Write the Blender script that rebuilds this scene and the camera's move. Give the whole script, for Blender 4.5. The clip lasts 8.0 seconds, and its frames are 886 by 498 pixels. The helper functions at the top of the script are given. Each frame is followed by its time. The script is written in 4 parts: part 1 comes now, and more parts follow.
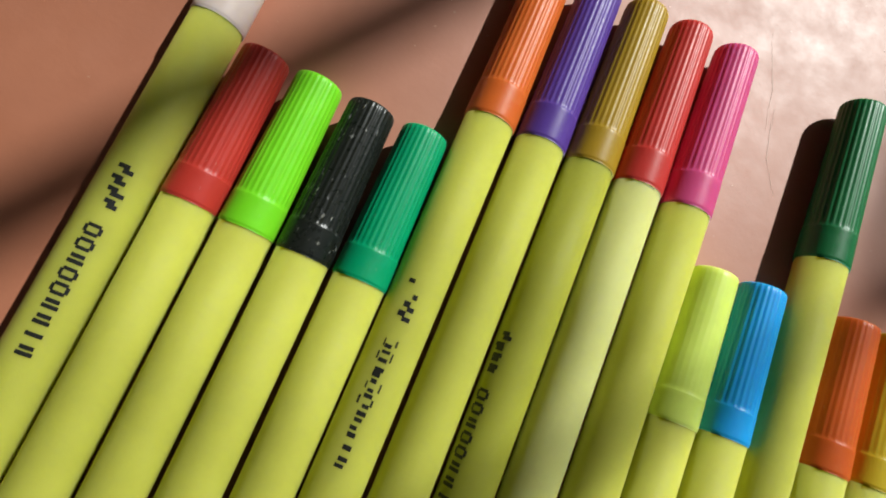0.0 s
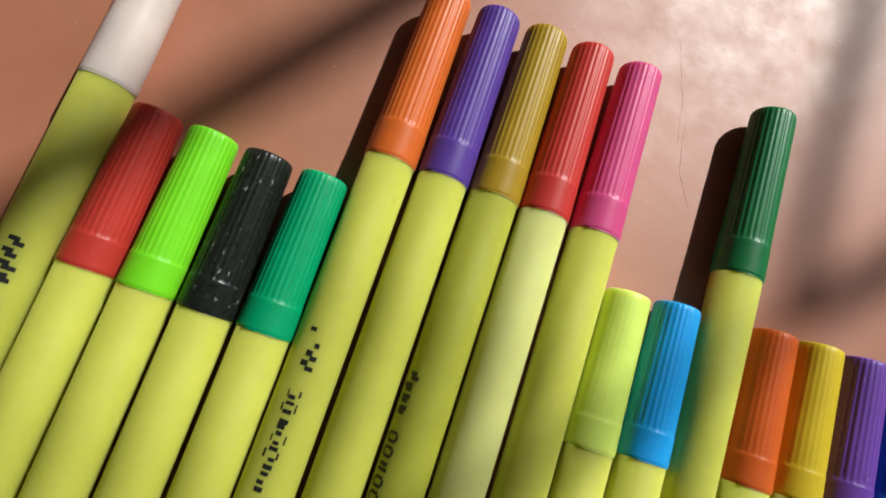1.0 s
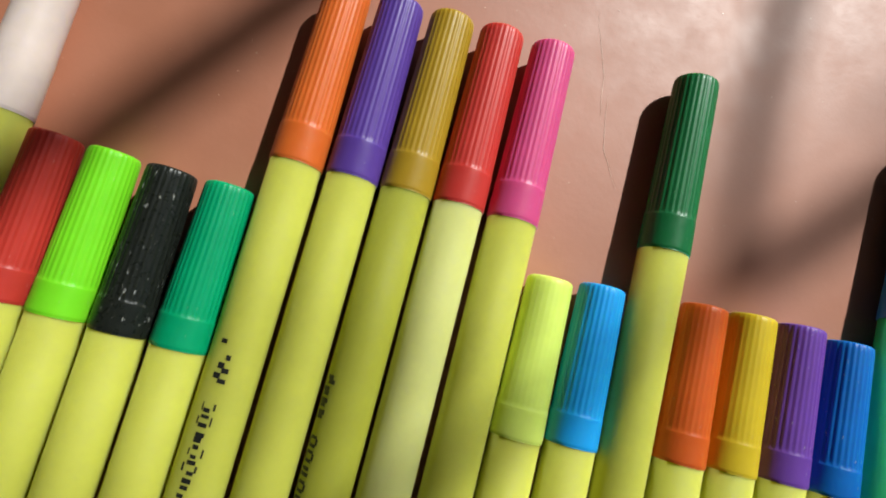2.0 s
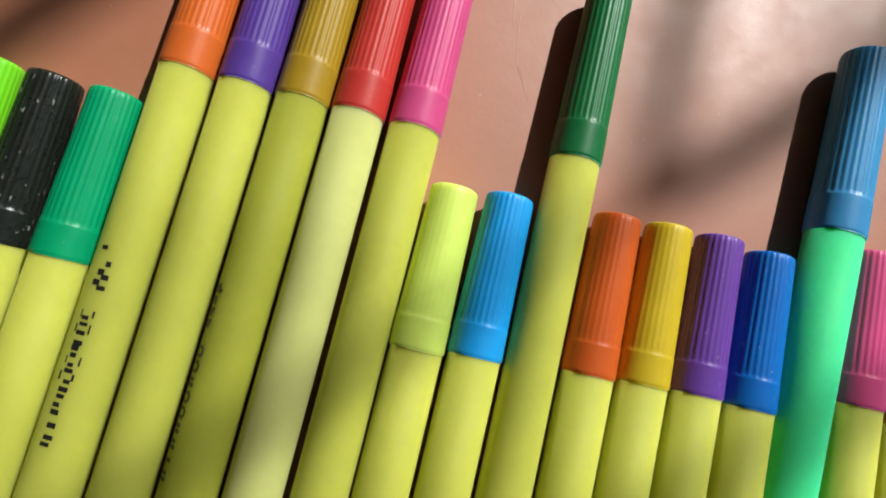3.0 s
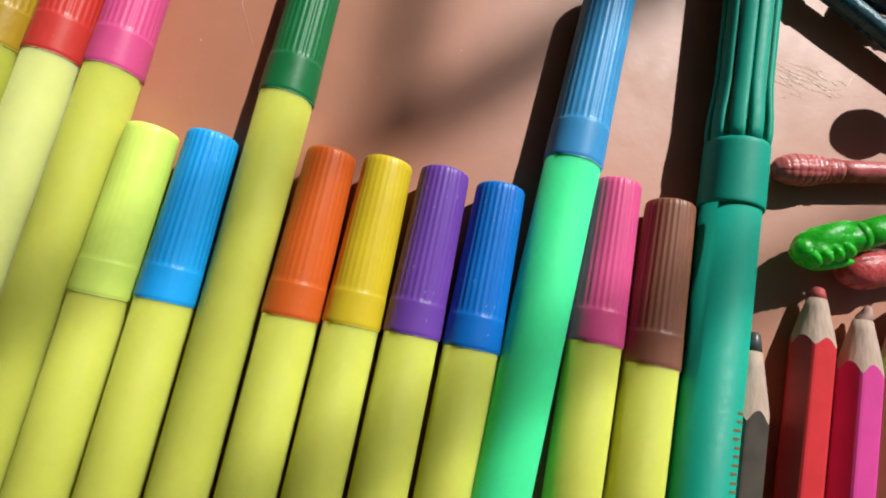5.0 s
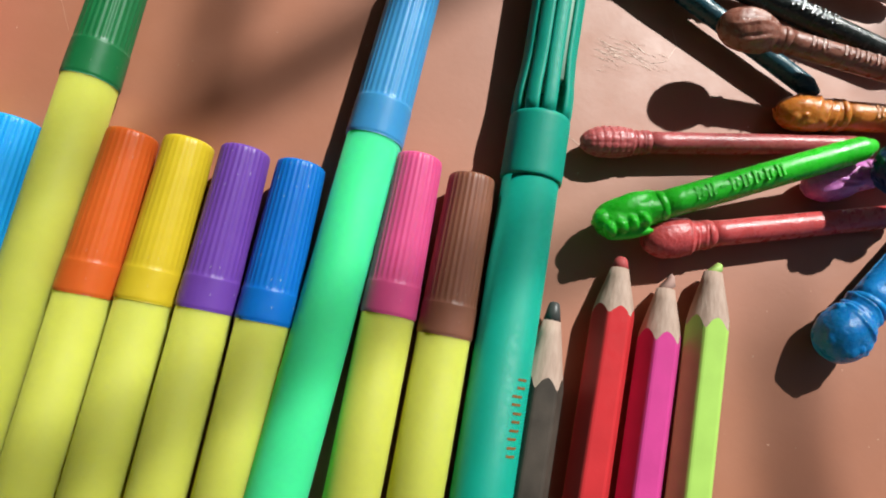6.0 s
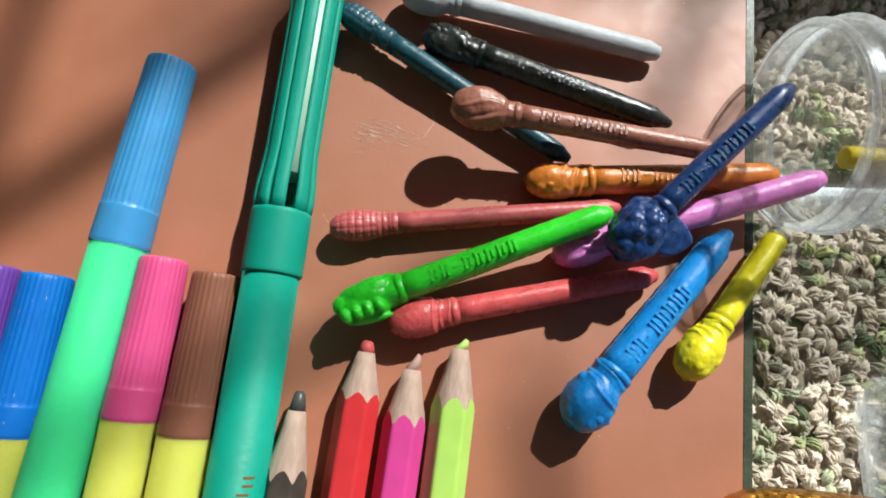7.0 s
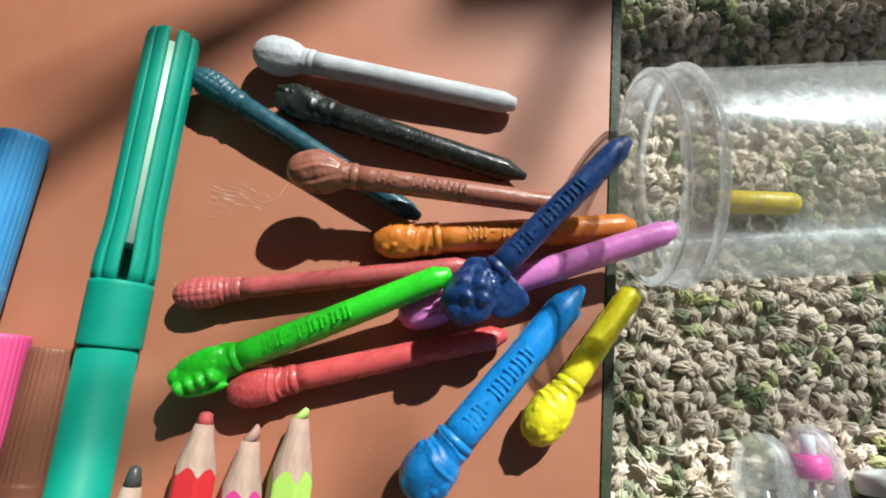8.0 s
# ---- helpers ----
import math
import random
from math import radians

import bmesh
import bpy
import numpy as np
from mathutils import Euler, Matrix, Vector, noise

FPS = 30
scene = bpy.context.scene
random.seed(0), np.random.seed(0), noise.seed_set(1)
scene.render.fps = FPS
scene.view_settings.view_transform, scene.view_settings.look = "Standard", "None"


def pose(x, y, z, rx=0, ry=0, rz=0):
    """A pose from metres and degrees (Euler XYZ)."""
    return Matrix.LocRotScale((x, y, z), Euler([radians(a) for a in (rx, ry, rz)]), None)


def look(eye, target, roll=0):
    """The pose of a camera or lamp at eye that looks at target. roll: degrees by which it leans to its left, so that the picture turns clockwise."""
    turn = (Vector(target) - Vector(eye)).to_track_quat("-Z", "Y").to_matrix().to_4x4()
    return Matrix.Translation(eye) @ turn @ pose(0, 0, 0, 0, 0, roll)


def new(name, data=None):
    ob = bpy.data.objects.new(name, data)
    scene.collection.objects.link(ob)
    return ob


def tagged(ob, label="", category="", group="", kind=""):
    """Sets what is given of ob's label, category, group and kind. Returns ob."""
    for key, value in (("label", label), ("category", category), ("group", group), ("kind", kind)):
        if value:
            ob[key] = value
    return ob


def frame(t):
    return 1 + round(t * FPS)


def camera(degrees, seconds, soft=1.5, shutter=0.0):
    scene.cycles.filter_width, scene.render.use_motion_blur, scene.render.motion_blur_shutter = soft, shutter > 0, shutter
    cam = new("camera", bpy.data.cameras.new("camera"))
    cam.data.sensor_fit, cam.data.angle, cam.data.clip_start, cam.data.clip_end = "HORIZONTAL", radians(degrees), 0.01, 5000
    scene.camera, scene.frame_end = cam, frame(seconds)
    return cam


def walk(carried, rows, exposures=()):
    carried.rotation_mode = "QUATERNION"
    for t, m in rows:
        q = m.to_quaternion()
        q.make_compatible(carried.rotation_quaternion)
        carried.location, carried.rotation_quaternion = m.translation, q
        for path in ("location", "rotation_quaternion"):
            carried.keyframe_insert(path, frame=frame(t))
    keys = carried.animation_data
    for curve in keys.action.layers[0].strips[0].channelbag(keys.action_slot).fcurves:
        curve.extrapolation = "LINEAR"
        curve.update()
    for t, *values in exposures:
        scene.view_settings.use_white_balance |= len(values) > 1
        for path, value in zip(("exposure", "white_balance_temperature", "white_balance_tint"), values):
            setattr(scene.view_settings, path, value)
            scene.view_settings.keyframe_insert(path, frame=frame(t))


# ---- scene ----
cam = camera(75.0, 8.0, soft=1.9)
PATH = [
    (0, (-0.100471, -0.01195, 0.11049), (0.082389, 0.394391, -1.839241), 47.726),
    (0.5, (-0.093514, -0.007288, 0.111661), (0.085494, 0.393348, -1.839607), 45.870),
    (1, (-0.086445, 0.001543, 0.114797), (0.092326, 0.40133, -1.836667), 43.559),
    (1.2, (-0.083788, 0.003803, 0.116157), (0.092635, 0.42136, -1.831796), 41.232),
    (2.3, (-0.063888, 0.01156, 0.116644), (0.089919, 0.301108, -1.8563), 42.376),
    (2.5, (-0.06057, 0.005356, 0.115473), (0.100007, 0.35666, -1.846872), 38.877),
    (3, (-0.045769, 0.000266, 0.1129), (0.106796, 0.296334, -1.859172), 41.313),
    (3.5, (-0.033511, -0.003162, 0.110627), (0.109324, 0.28437, -1.863436), 40.061),
    (4, (-0.017108, 0.000279, 0.107904), (0.086929, 0.207381, -1.878622), 40.238),
    (4.2, (-0.011787, -0.001851, 0.106918), (0.103215, 0.238073, -1.875306), 38.817),
    (5.3, (0.025083, -0.002997, 0.110738), (0.092492, 0.405793, -1.845878), 20.944),
    (5.5, (0.032048, -0.002161, 0.111592), (0.099627, 0.401595, -1.846064), 20.939),
    (6, (0.053533, -0.00028, 0.113037), (0.11011, 0.382749, -1.849127), 19.156),
    (6.5, (0.076777, 0.008928, 0.115537), (0.116061, 0.385131, -1.848369), 15.008),
    (7, (0.103612, 0.022012, 0.120996), (0.113324, 0.432797, -1.836339), 8.069),
    (7.5, (0.122336, 0.031014, 0.120808), (0.118602, 0.444274, -1.836027), 5.264),
    (8, (0.138722, 0.035133, 0.121045), (0.07247, 0.498092, -1.823506), -3.014),
]
walk(cam, [(t, look(eye, target, roll)) for t, eye, target, roll in PATH],
     exposures=((0, 0.08), (1, 0.1), (2.5, 0.16), (3.5, 0.2), (5.5, 0.32), (6.5, 0.37), (8, 0.5)))

# ---- light ----
# the sun comes from the right and from beyond the pens; an added, unseen tree lays its branches' shade across the board
SUN = Vector((0.63, 1.08, 1.0))
flat = math.hypot(SUN.x, SUN.y)
world = bpy.data.worlds.new("world")
scene.world = world
world.use_nodes = True
sky = world.node_tree.nodes.new("ShaderNodeTexSky")
sky.sky_type = "NISHITA"
sky.sun_disc = False
sky.sun_elevation = math.atan2(SUN.z, flat)
sky.sun_rotation = math.atan2(SUN.x, SUN.y)
world.node_tree.links.new(sky.outputs[0], world.node_tree.nodes["Background"].inputs[0])
world.node_tree.nodes["Background"].inputs[1].default_value = 0.024
lamp = bpy.data.lights.new("sun", "SUN")
lamp.energy, lamp.angle, lamp.color = 4.6, radians(0.85), (0.965, 1.0, 0.96)
sun = new("sun", lamp)
sun.matrix_world = look(SUN, (0, 0, 0))


# ---- materials ----
def material(name):
    m = bpy.data.materials.new(name)
    m.use_nodes = True
    return m, m.node_tree.nodes, m.node_tree.links, m.node_tree.nodes["Principled BSDF"]


def noise_node(nodes, links, scale, detail=4.0, rough=0.55, coord="Object", stretch=None):
    tc = nodes.new("ShaderNodeTexCoord")
    n = nodes.new("ShaderNodeTexNoise")
    n.inputs["Scale"].default_value, n.inputs["Detail"].default_value, n.inputs["Roughness"].default_value = scale, detail, rough
    if stretch:
        mp = nodes.new("ShaderNodeMapping")
        mp.inputs["Scale"].default_value = stretch
        links.new(tc.outputs[coord], mp.inputs[0])
        links.new(mp.outputs[0], n.inputs["Vector"])
    else:
        links.new(tc.outputs[coord], n.inputs["Vector"])
    return n.outputs["Fac"]


def ramp(nodes, links, fac, stops):
    r = nodes.new("ShaderNodeValToRGB")
    while len(r.color_ramp.elements) < len(stops):
        r.color_ramp.elements.new(0.5)
    for e, (at, c) in zip(r.color_ramp.elements, stops):
        e.position, e.color = at, (*c, 1) if len(c) == 3 else c
    links.new(fac, r.inputs[0])
    return r.outputs[0]


def span(nodes, links, fac, low, high):
    r = nodes.new("ShaderNodeMapRange")
    r.inputs["From Min"].default_value, r.inputs["From Max"].default_value = 0.3, 0.7
    r.inputs["To Min"].default_value, r.inputs["To Max"].default_value = low, high
    links.new(fac, r.inputs[0])
    return r.outputs[0]


def bump(nodes, links, bsdf, fac, depth, strength=1.0, below=None):
    b = nodes.new("ShaderNodeBump")
    b.inputs["Strength"].default_value, b.inputs["Distance"].default_value = strength, depth
    links.new(fac, b.inputs["Height"])
    if below:
        links.new(below, b.inputs["Normal"])
    links.new(b.outputs[0], bsdf.inputs["Normal"])
    return b.outputs[0]


def tint(c, k):
    return tuple(min(1.0, v * k) for v in c)


def plastic(name, colour, rough=0.45, soft=0.0, deep=0.0035, grain=0.00002, spread=0.08, flecks=0.0):
    """Moulded plastic: a little uneven in colour and gloss, with a fine skin."""
    m, nodes, links, p = material(name)
    a = noise_node(nodes, links, 120, 3)
    links.new(ramp(nodes, links, a, ((0.3, tint(colour, 1 - spread)), (0.7, tint(colour, 1 + spread)))), p.inputs["Base Color"])
    if flecks:
        mix = nodes.new("ShaderNodeMix")
        mix.data_type = "RGBA"
        low = 0.64 if flecks == 0.4 else 0.68
        links.new(ramp(nodes, links, noise_node(nodes, links, 1300, 3, 0.6, stretch=(1, 0.35, 1)), ((low, (0, 0, 0)), (low + 0.06, (flecks, flecks, flecks)))), mix.inputs["Factor"])
        links.new(p.inputs["Base Color"].links[0].from_socket, mix.inputs["A"])
        mix.inputs["B"].default_value = (0.6, 0.6, 0.55, 1)
        links.new(mix.outputs["Result"], p.inputs["Base Color"])
    b = noise_node(nodes, links, 900, 4)
    links.new(span(nodes, links, b, rough - 0.06, rough + 0.08), p.inputs["Roughness"])
    bump(nodes, links, p, noise_node(nodes, links, 2500, 3), grain)
    p.inputs["Specular IOR Level"].default_value = 0.32
    if soft:
        p.inputs["Subsurface Weight"].default_value = soft
        p.inputs["Subsurface Scale"].default_value = deep
        p.inputs["Subsurface Radius"].default_value = (1.0, 0.9, 0.5)
    return m


def wax(name, colour, rough=0.33):
    """Wax crayon: rubbed, smeared, with pale bloom and small pits."""
    m, nodes, links, p = material(name)
    a = noise_node(nodes, links, 260, 6, 0.65)
    pale = tuple(v * 0.88 + 0.07 for v in colour)
    links.new(ramp(nodes, links, a, ((0.28, tint(colour, 0.84)), (0.5, colour), (0.66, tint(colour, 1.12)), (0.8, pale))), p.inputs["Base Color"])
    links.new(span(nodes, links, noise_node(nodes, links, 500, 4), rough - 0.1, rough + 0.16), p.inputs["Roughness"])
    mix = nodes.new("ShaderNodeMix")
    mix.data_type = "RGBA"
    rub = noise_node(nodes, links, 1500, 4, 0.7, stretch=(1, 0.22, 1))
    links.new(ramp(nodes, links, rub, ((0.60, (0, 0, 0)), (0.72, (0.55, 0.55, 0.55)))), mix.inputs["Factor"])
    links.new(p.inputs["Base Color"].links[0].from_socket, mix.inputs["A"])
    mix.inputs["B"].default_value = (*(v * 0.85 + 0.10 for v in colour), 1)
    links.new(mix.outputs["Result"], p.inputs["Base Color"])
    b = bump(nodes, links, p, noise_node(nodes, links, 420, 5), 0.00011)
    bump(nodes, links, p, noise_node(nodes, links, 1700, 4, 0.65), 0.0001, 1.0, b)
    p.inputs["Subsurface Weight"].default_value = 0.45
    p.inputs["Subsurface Scale"].default_value = 0.0022
    p.inputs["Subsurface Radius"].default_value = (1.0, 0.8, 0.7)
    return m


def board_paint():
    m, nodes, links, p = material("brown_board")
    a = noise_node(nodes, links, 18, 6, 0.6)
    base = ramp(nodes, links, a, ((0.3, (0.365, 0.127, 0.064)), (0.5, (0.41, 0.146, 0.076)), (0.72, (0.46, 0.172, 0.092))))
    specks = noise_node(nodes, links, 620, 2, 0.5)
    dust = ramp(nodes, links, specks, ((0.74, (0, 0, 0)), (0.82, (1, 1, 1))))
    mix = nodes.new("ShaderNodeMix")
    mix.data_type = "RGBA"
    links.new(dust, mix.inputs["Factor"])
    links.new(base, mix.inputs["A"])
    mix.inputs["B"].default_value = (0.5, 0.3, 0.2, 1)
    links.new(mix.outputs["Result"], p.inputs["Base Color"])
    links.new(span(nodes, links, noise_node(nodes, links, 90, 6, 0.65), 0.47, 0.60), p.inputs["Roughness"])
    p.inputs["Specular IOR Level"].default_value = 0.8
    p.inputs["Coat Weight"].default_value = 0.3
    links.new(span(nodes, links, noise_node(nodes, links, 240, 5, 0.7), 0.5, 0.75), p.inputs["Coat Roughness"])
    b = bump(nodes, links, p, noise_node(nodes, links, 700, 4, 0.65), 0.00003)
    bump(nodes, links, p, noise_node(nodes, links, 60, 2), 0.00008, 1.0, b)
    return m


def clear_plastic(name, haze=(0.70, 0.72, 0.73), body=0.12, gloss=0.42):
    """Thin clear plastic wall: see-through, glossy, with a scratched haze."""
    m, nodes, links, p = material(name)
    nodes.remove(p)
    out = nodes["Material Output"]
    clear, shine, dull = nodes.new("ShaderNodeBsdfTransparent"), nodes.new("ShaderNodeBsdfGlossy"), nodes.new("ShaderNodeBsdfTranslucent")
    clear.inputs[0].default_value = (0.972, 0.976, 0.972, 1)
    shine.inputs["Roughness"].default_value = gloss
    shine.inputs["Color"].default_value = (0.86, 0.93, 1.0, 1)
    dull.inputs[0].default_value = (*haze, 1)
    b = nodes.new("ShaderNodeBump")
    b.inputs["Distance"].default_value = 0.0002
    links.new(noise_node(nodes, links, 160, 5), b.inputs["Height"])
    links.new(b.outputs[0], shine.inputs["Normal"])
    one, two = nodes.new("ShaderNodeMixShader"), nodes.new("ShaderNodeMixShader")
    links.new(span(nodes, links, noise_node(nodes, links, 260, 7, 0.75), body * 0.35, body * 1.7), one.inputs[0])
    links.new(clear.outputs[0], one.inputs[1])
    links.new(dull.outputs[0], one.inputs[2])
    fr = nodes.new("ShaderNodeFresnel")
    fr.inputs["IOR"].default_value = 1.45
    half = nodes.new("ShaderNodeMath")
    half.operation = "MULTIPLY"
    links.new(fr.outputs[0], half.inputs[0])
    links.new(span(nodes, links, noise_node(nodes, links, 300, 6, 0.7), 0.04, 0.22), half.inputs[1])
    links.new(half.outputs[0], two.inputs[0])
    links.new(one.outputs[0], two.inputs[1])
    links.new(shine.outputs[0], two.inputs[2])
    links.new(two.outputs[0], out.inputs["Surface"])
    return m


def wood(name):
    m, nodes, links, p = material(name)
    a = noise_node(nodes, links, 900, 5, 0.6, stretch=(1, 0.12, 1))
    links.new(ramp(nodes, links, a, ((0.3, (0.36, 0.235, 0.18)), (0.55, (0.44, 0.30, 0.235)), (0.75, (0.50, 0.36, 0.29)))), p.inputs["Base Color"])
    p.inputs["Roughness"].default_value = 0.75
    bump(nodes, links, p, noise_node(nodes, links, 1400, 4, stretch=(1, 0.2, 1)), 0.00015)
    return m


def carpet_wool(name, by_yarn):
    """Wool in beige, taupe, olive and dark green; each tuft has one yarn colour."""
    m, nodes, links, p = material(name)
    yarns = ((0.0, (0.84, 0.73, 0.60)), (0.28, (0.88, 0.77, 0.65)), (0.44, (0.80, 0.68, 0.55)), (0.52, (0.60, 0.50, 0.39)), (0.60, (0.48, 0.47, 0.35)),
             (0.67, (0.20, 0.235, 0.14)), (0.74, (0.68, 0.70, 0.33)), (0.82, (0.66, 0.70, 0.46)), (0.90, (0.16, 0.21, 0.11)))
    if by_yarn:
        at = nodes.new("ShaderNodeAttribute")
        at.attribute_name = "yarn"
        fac = at.outputs["Fac"]
    else:
        fac = noise_node(nodes, links, 105, 3, 0.5)
    base = ramp(nodes, links, fac, yarns)
    fine = noise_node(nodes, links, 2200, 3, 0.7)
    mul = nodes.new("ShaderNodeMix")
    mul.data_type, mul.blend_type = "RGBA", "MULTIPLY"
    mul.inputs["Factor"].default_value = 1.0
    links.new(base, mul.inputs["A"])
    links.new(ramp(nodes, links, fine, ((0.3, (0.9, 0.9, 0.9)), (0.65, (1.05, 1.05, 1.05)))), mul.inputs["B"])
    links.new(mul.outputs["Result"], p.inputs["Base Color"])
    p.inputs["Roughness"].default_value = 0.95
    bump(nodes, links, p, fine, 0.0003)
    return m


def metal_gold():
    m, nodes, links, p = material("gold_foil")
    v = nodes.new("ShaderNodeTexVoronoi")
    v.inputs["Scale"].default_value = 520
    tc = nodes.new("ShaderNodeTexCoord")
    links.new(tc.outputs["Object"], v.inputs["Vector"])
    links.new(ramp(nodes, links, noise_node(nodes, links, 150, 3), ((0.35, (0.50, 0.17, 0.03)), (0.58, (0.66, 0.32, 0.05)), (0.7, (0.25, 0.6, 0.10)))), p.inputs["Base Color"])
    p.inputs["Metallic"].default_value = 0.9
    p.inputs["Roughness"].default_value = 0.25
    bump(nodes, links, p, v.outputs["Distance"], 0.0006)
    return m


YELLOW = plastic("yellow_barrel_plastic", (0.455, 0.458, 0.07), 0.66, 1.0, 0.0065, spread=0.04)
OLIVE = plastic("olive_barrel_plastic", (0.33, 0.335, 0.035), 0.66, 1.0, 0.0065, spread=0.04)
CREAM = plastic("cream_barrel_plastic", (0.51, 0.515, 0.18), 0.66, 1.0, 0.0065, spread=0.04)
MINT = plastic("mint_barrel_plastic", (0.05, 0.66, 0.28), 0.66, 1.0, 0.0065, spread=0.04)
TEAL = plastic("teal_barrel_plastic", (0.0, 0.29, 0.205), 0.55, 0.3, spread=0.06)
TEAL_CLEAR = plastic("pale_teal_core_plastic", (0.42, 0.60, 0.48), 0.4)
INK = plastic("black_print", (0.012, 0.012, 0.01), 0.5)
GILT = plastic("bronze_print", (0.20, 0.10, 0.03), 0.4)
WOOD = wood("sharpened_cedar")
BOARD = board_paint()
EDGE = plastic("dark_green_edge", (0.06, 0.075, 0.05), 0.25, spread=0.3)
CLEAR = clear_plastic("clear_jar_plastic")
MILKY = clear_plastic("milky_ring_plastic", body=0.44, gloss=0.3)
COLLAR = clear_plastic("scratched_collar_plastic", body=0.3, gloss=0.3)
CLEAR_PEN = clear_plastic("clear_pen_plastic", body=0.24)
WALL = plastic("wall_paint", (0.22, 0.20, 0.18), 0.8, spread=0.03)
EARTH = plastic("bare_earth", (0.12, 0.10, 0.07), 0.9, spread=0.2)
BARK = plastic("bark", (0.12, 0.09, 0.06), 0.9, spread=0.3)
TUFT = carpet_wool("carpet_tufts", True)
WEAVE = carpet_wool("carpet_weave", False)


# ---- mesh helpers ----
def part(name, bm, mat, parent=None, label="", smooth=True):
    me = bpy.data.meshes.new(name)
    bmesh.ops.recalc_face_normals(bm, faces=bm.faces)
    for f in bm.faces:
        f.smooth = smooth
    bm.to_mesh(me)
    bm.free()
    me.materials.append(mat)
    ob = new(name, me)
    if parent:
        ob.parent = parent
    if label:
        ob["label"] = label
    return ob


def thing(name, m, label, category, group=""):
    ob = new(name)
    ob.matrix_world = m
    ob.empty_display_size = 0.005
    return tagged(ob, label, category, group)


def loft(bm, rings, close=(True, True)):
    """Skin over rings of equal length; caps at the ends."""
    made = [[bm.verts.new(v) for v in ring] for ring in rings]
    n = len(made[0])
    for a, b in zip(made, made[1:]):
        for i in range(n):
            bm.faces.new((a[i], a[(i + 1) % n], b[(i + 1) % n], b[i]))
    if close[0]:
        bm.faces.new(made[0][::-1])
    if close[1]:
        bm.faces.new(made[-1])
    return made


def lathe(profile, segs=48, z=0.0, ribs=0, depth=0.0, close=(True, True), bm=None):
    """Turned round the y axis at height z. profile: (y, radius, ribbed 0..1)."""
    bm = bm or bmesh.new()
    rings = []
    for y, r, k in profile:
        ring = []
        for i in range(segs):
            t = 2 * math.pi * i / segs
            rr = r
            if ribs:
                wave = 0.5 - 0.5 * math.cos(t * ribs)
                rr = r - depth * k * wave ** 1.6
            ring.append((rr * math.cos(t), y, z + rr * math.sin(t)))
        rings.append(ring)
    loft(bm, rings, close)
    return bm


def box(x0, x1, y0, y1, z0, z1, bevel=0.0, bm=None):
    own = bm or bmesh.new()
    vs = bmesh.ops.create_cube(own, size=1)["verts"]
    for v in vs:
        v.co = Vector(((x0 + x1) / 2 + v.co.x * (x1 - x0), (y0 + y1) / 2 + v.co.y * (y1 - y0), (z0 + z1) / 2 + v.co.z * (z1 - z0)))
    if bevel:
        bmesh.ops.bevel(own, geom=list({e for v in vs for e in v.link_edges}), offset=bevel, segments=2, affect="EDGES")
    return own


# ---- the place ----
FLOOR_Z = -0.0105
floor = part("floor", box(-2.5, 0.55, -2.0, 2.2, FLOOR_Z - 0.1, FLOOR_Z - 0.0026), WEAVE, None, "", False)
tagged(floor, "beige and green looped wool carpet on the floor", "carpet", kind="structure")
ground = part("ground", box(-60, 60, -60, 60, -0.5, -0.2), EARTH, None, "", False)
tagged(ground, "dark bare earth outside the room", "ground", kind="structure")
# unseen walls and ceiling, added to close the place and cut the skylight
for nm, b in (("wall_west", (-2.6, -2.5, -2.0, 2.2, -0.2, 2.5)), ("wall_south", (-2.6, 0.55, -2.1, -2.0, -0.2, 2.5)), ("wall_north", (-2.6, 0.55, 2.2, 2.3, -0.2, 2.5)),
              ("ceiling", (-2.6, 0.55, -2.1, 2.3, 2.5, 2.6))):
    tagged(part(nm, box(*b), WALL, None, "", False), "unseen plain painted " + nm.split("_")[0], nm.split("_")[0], kind="structure")


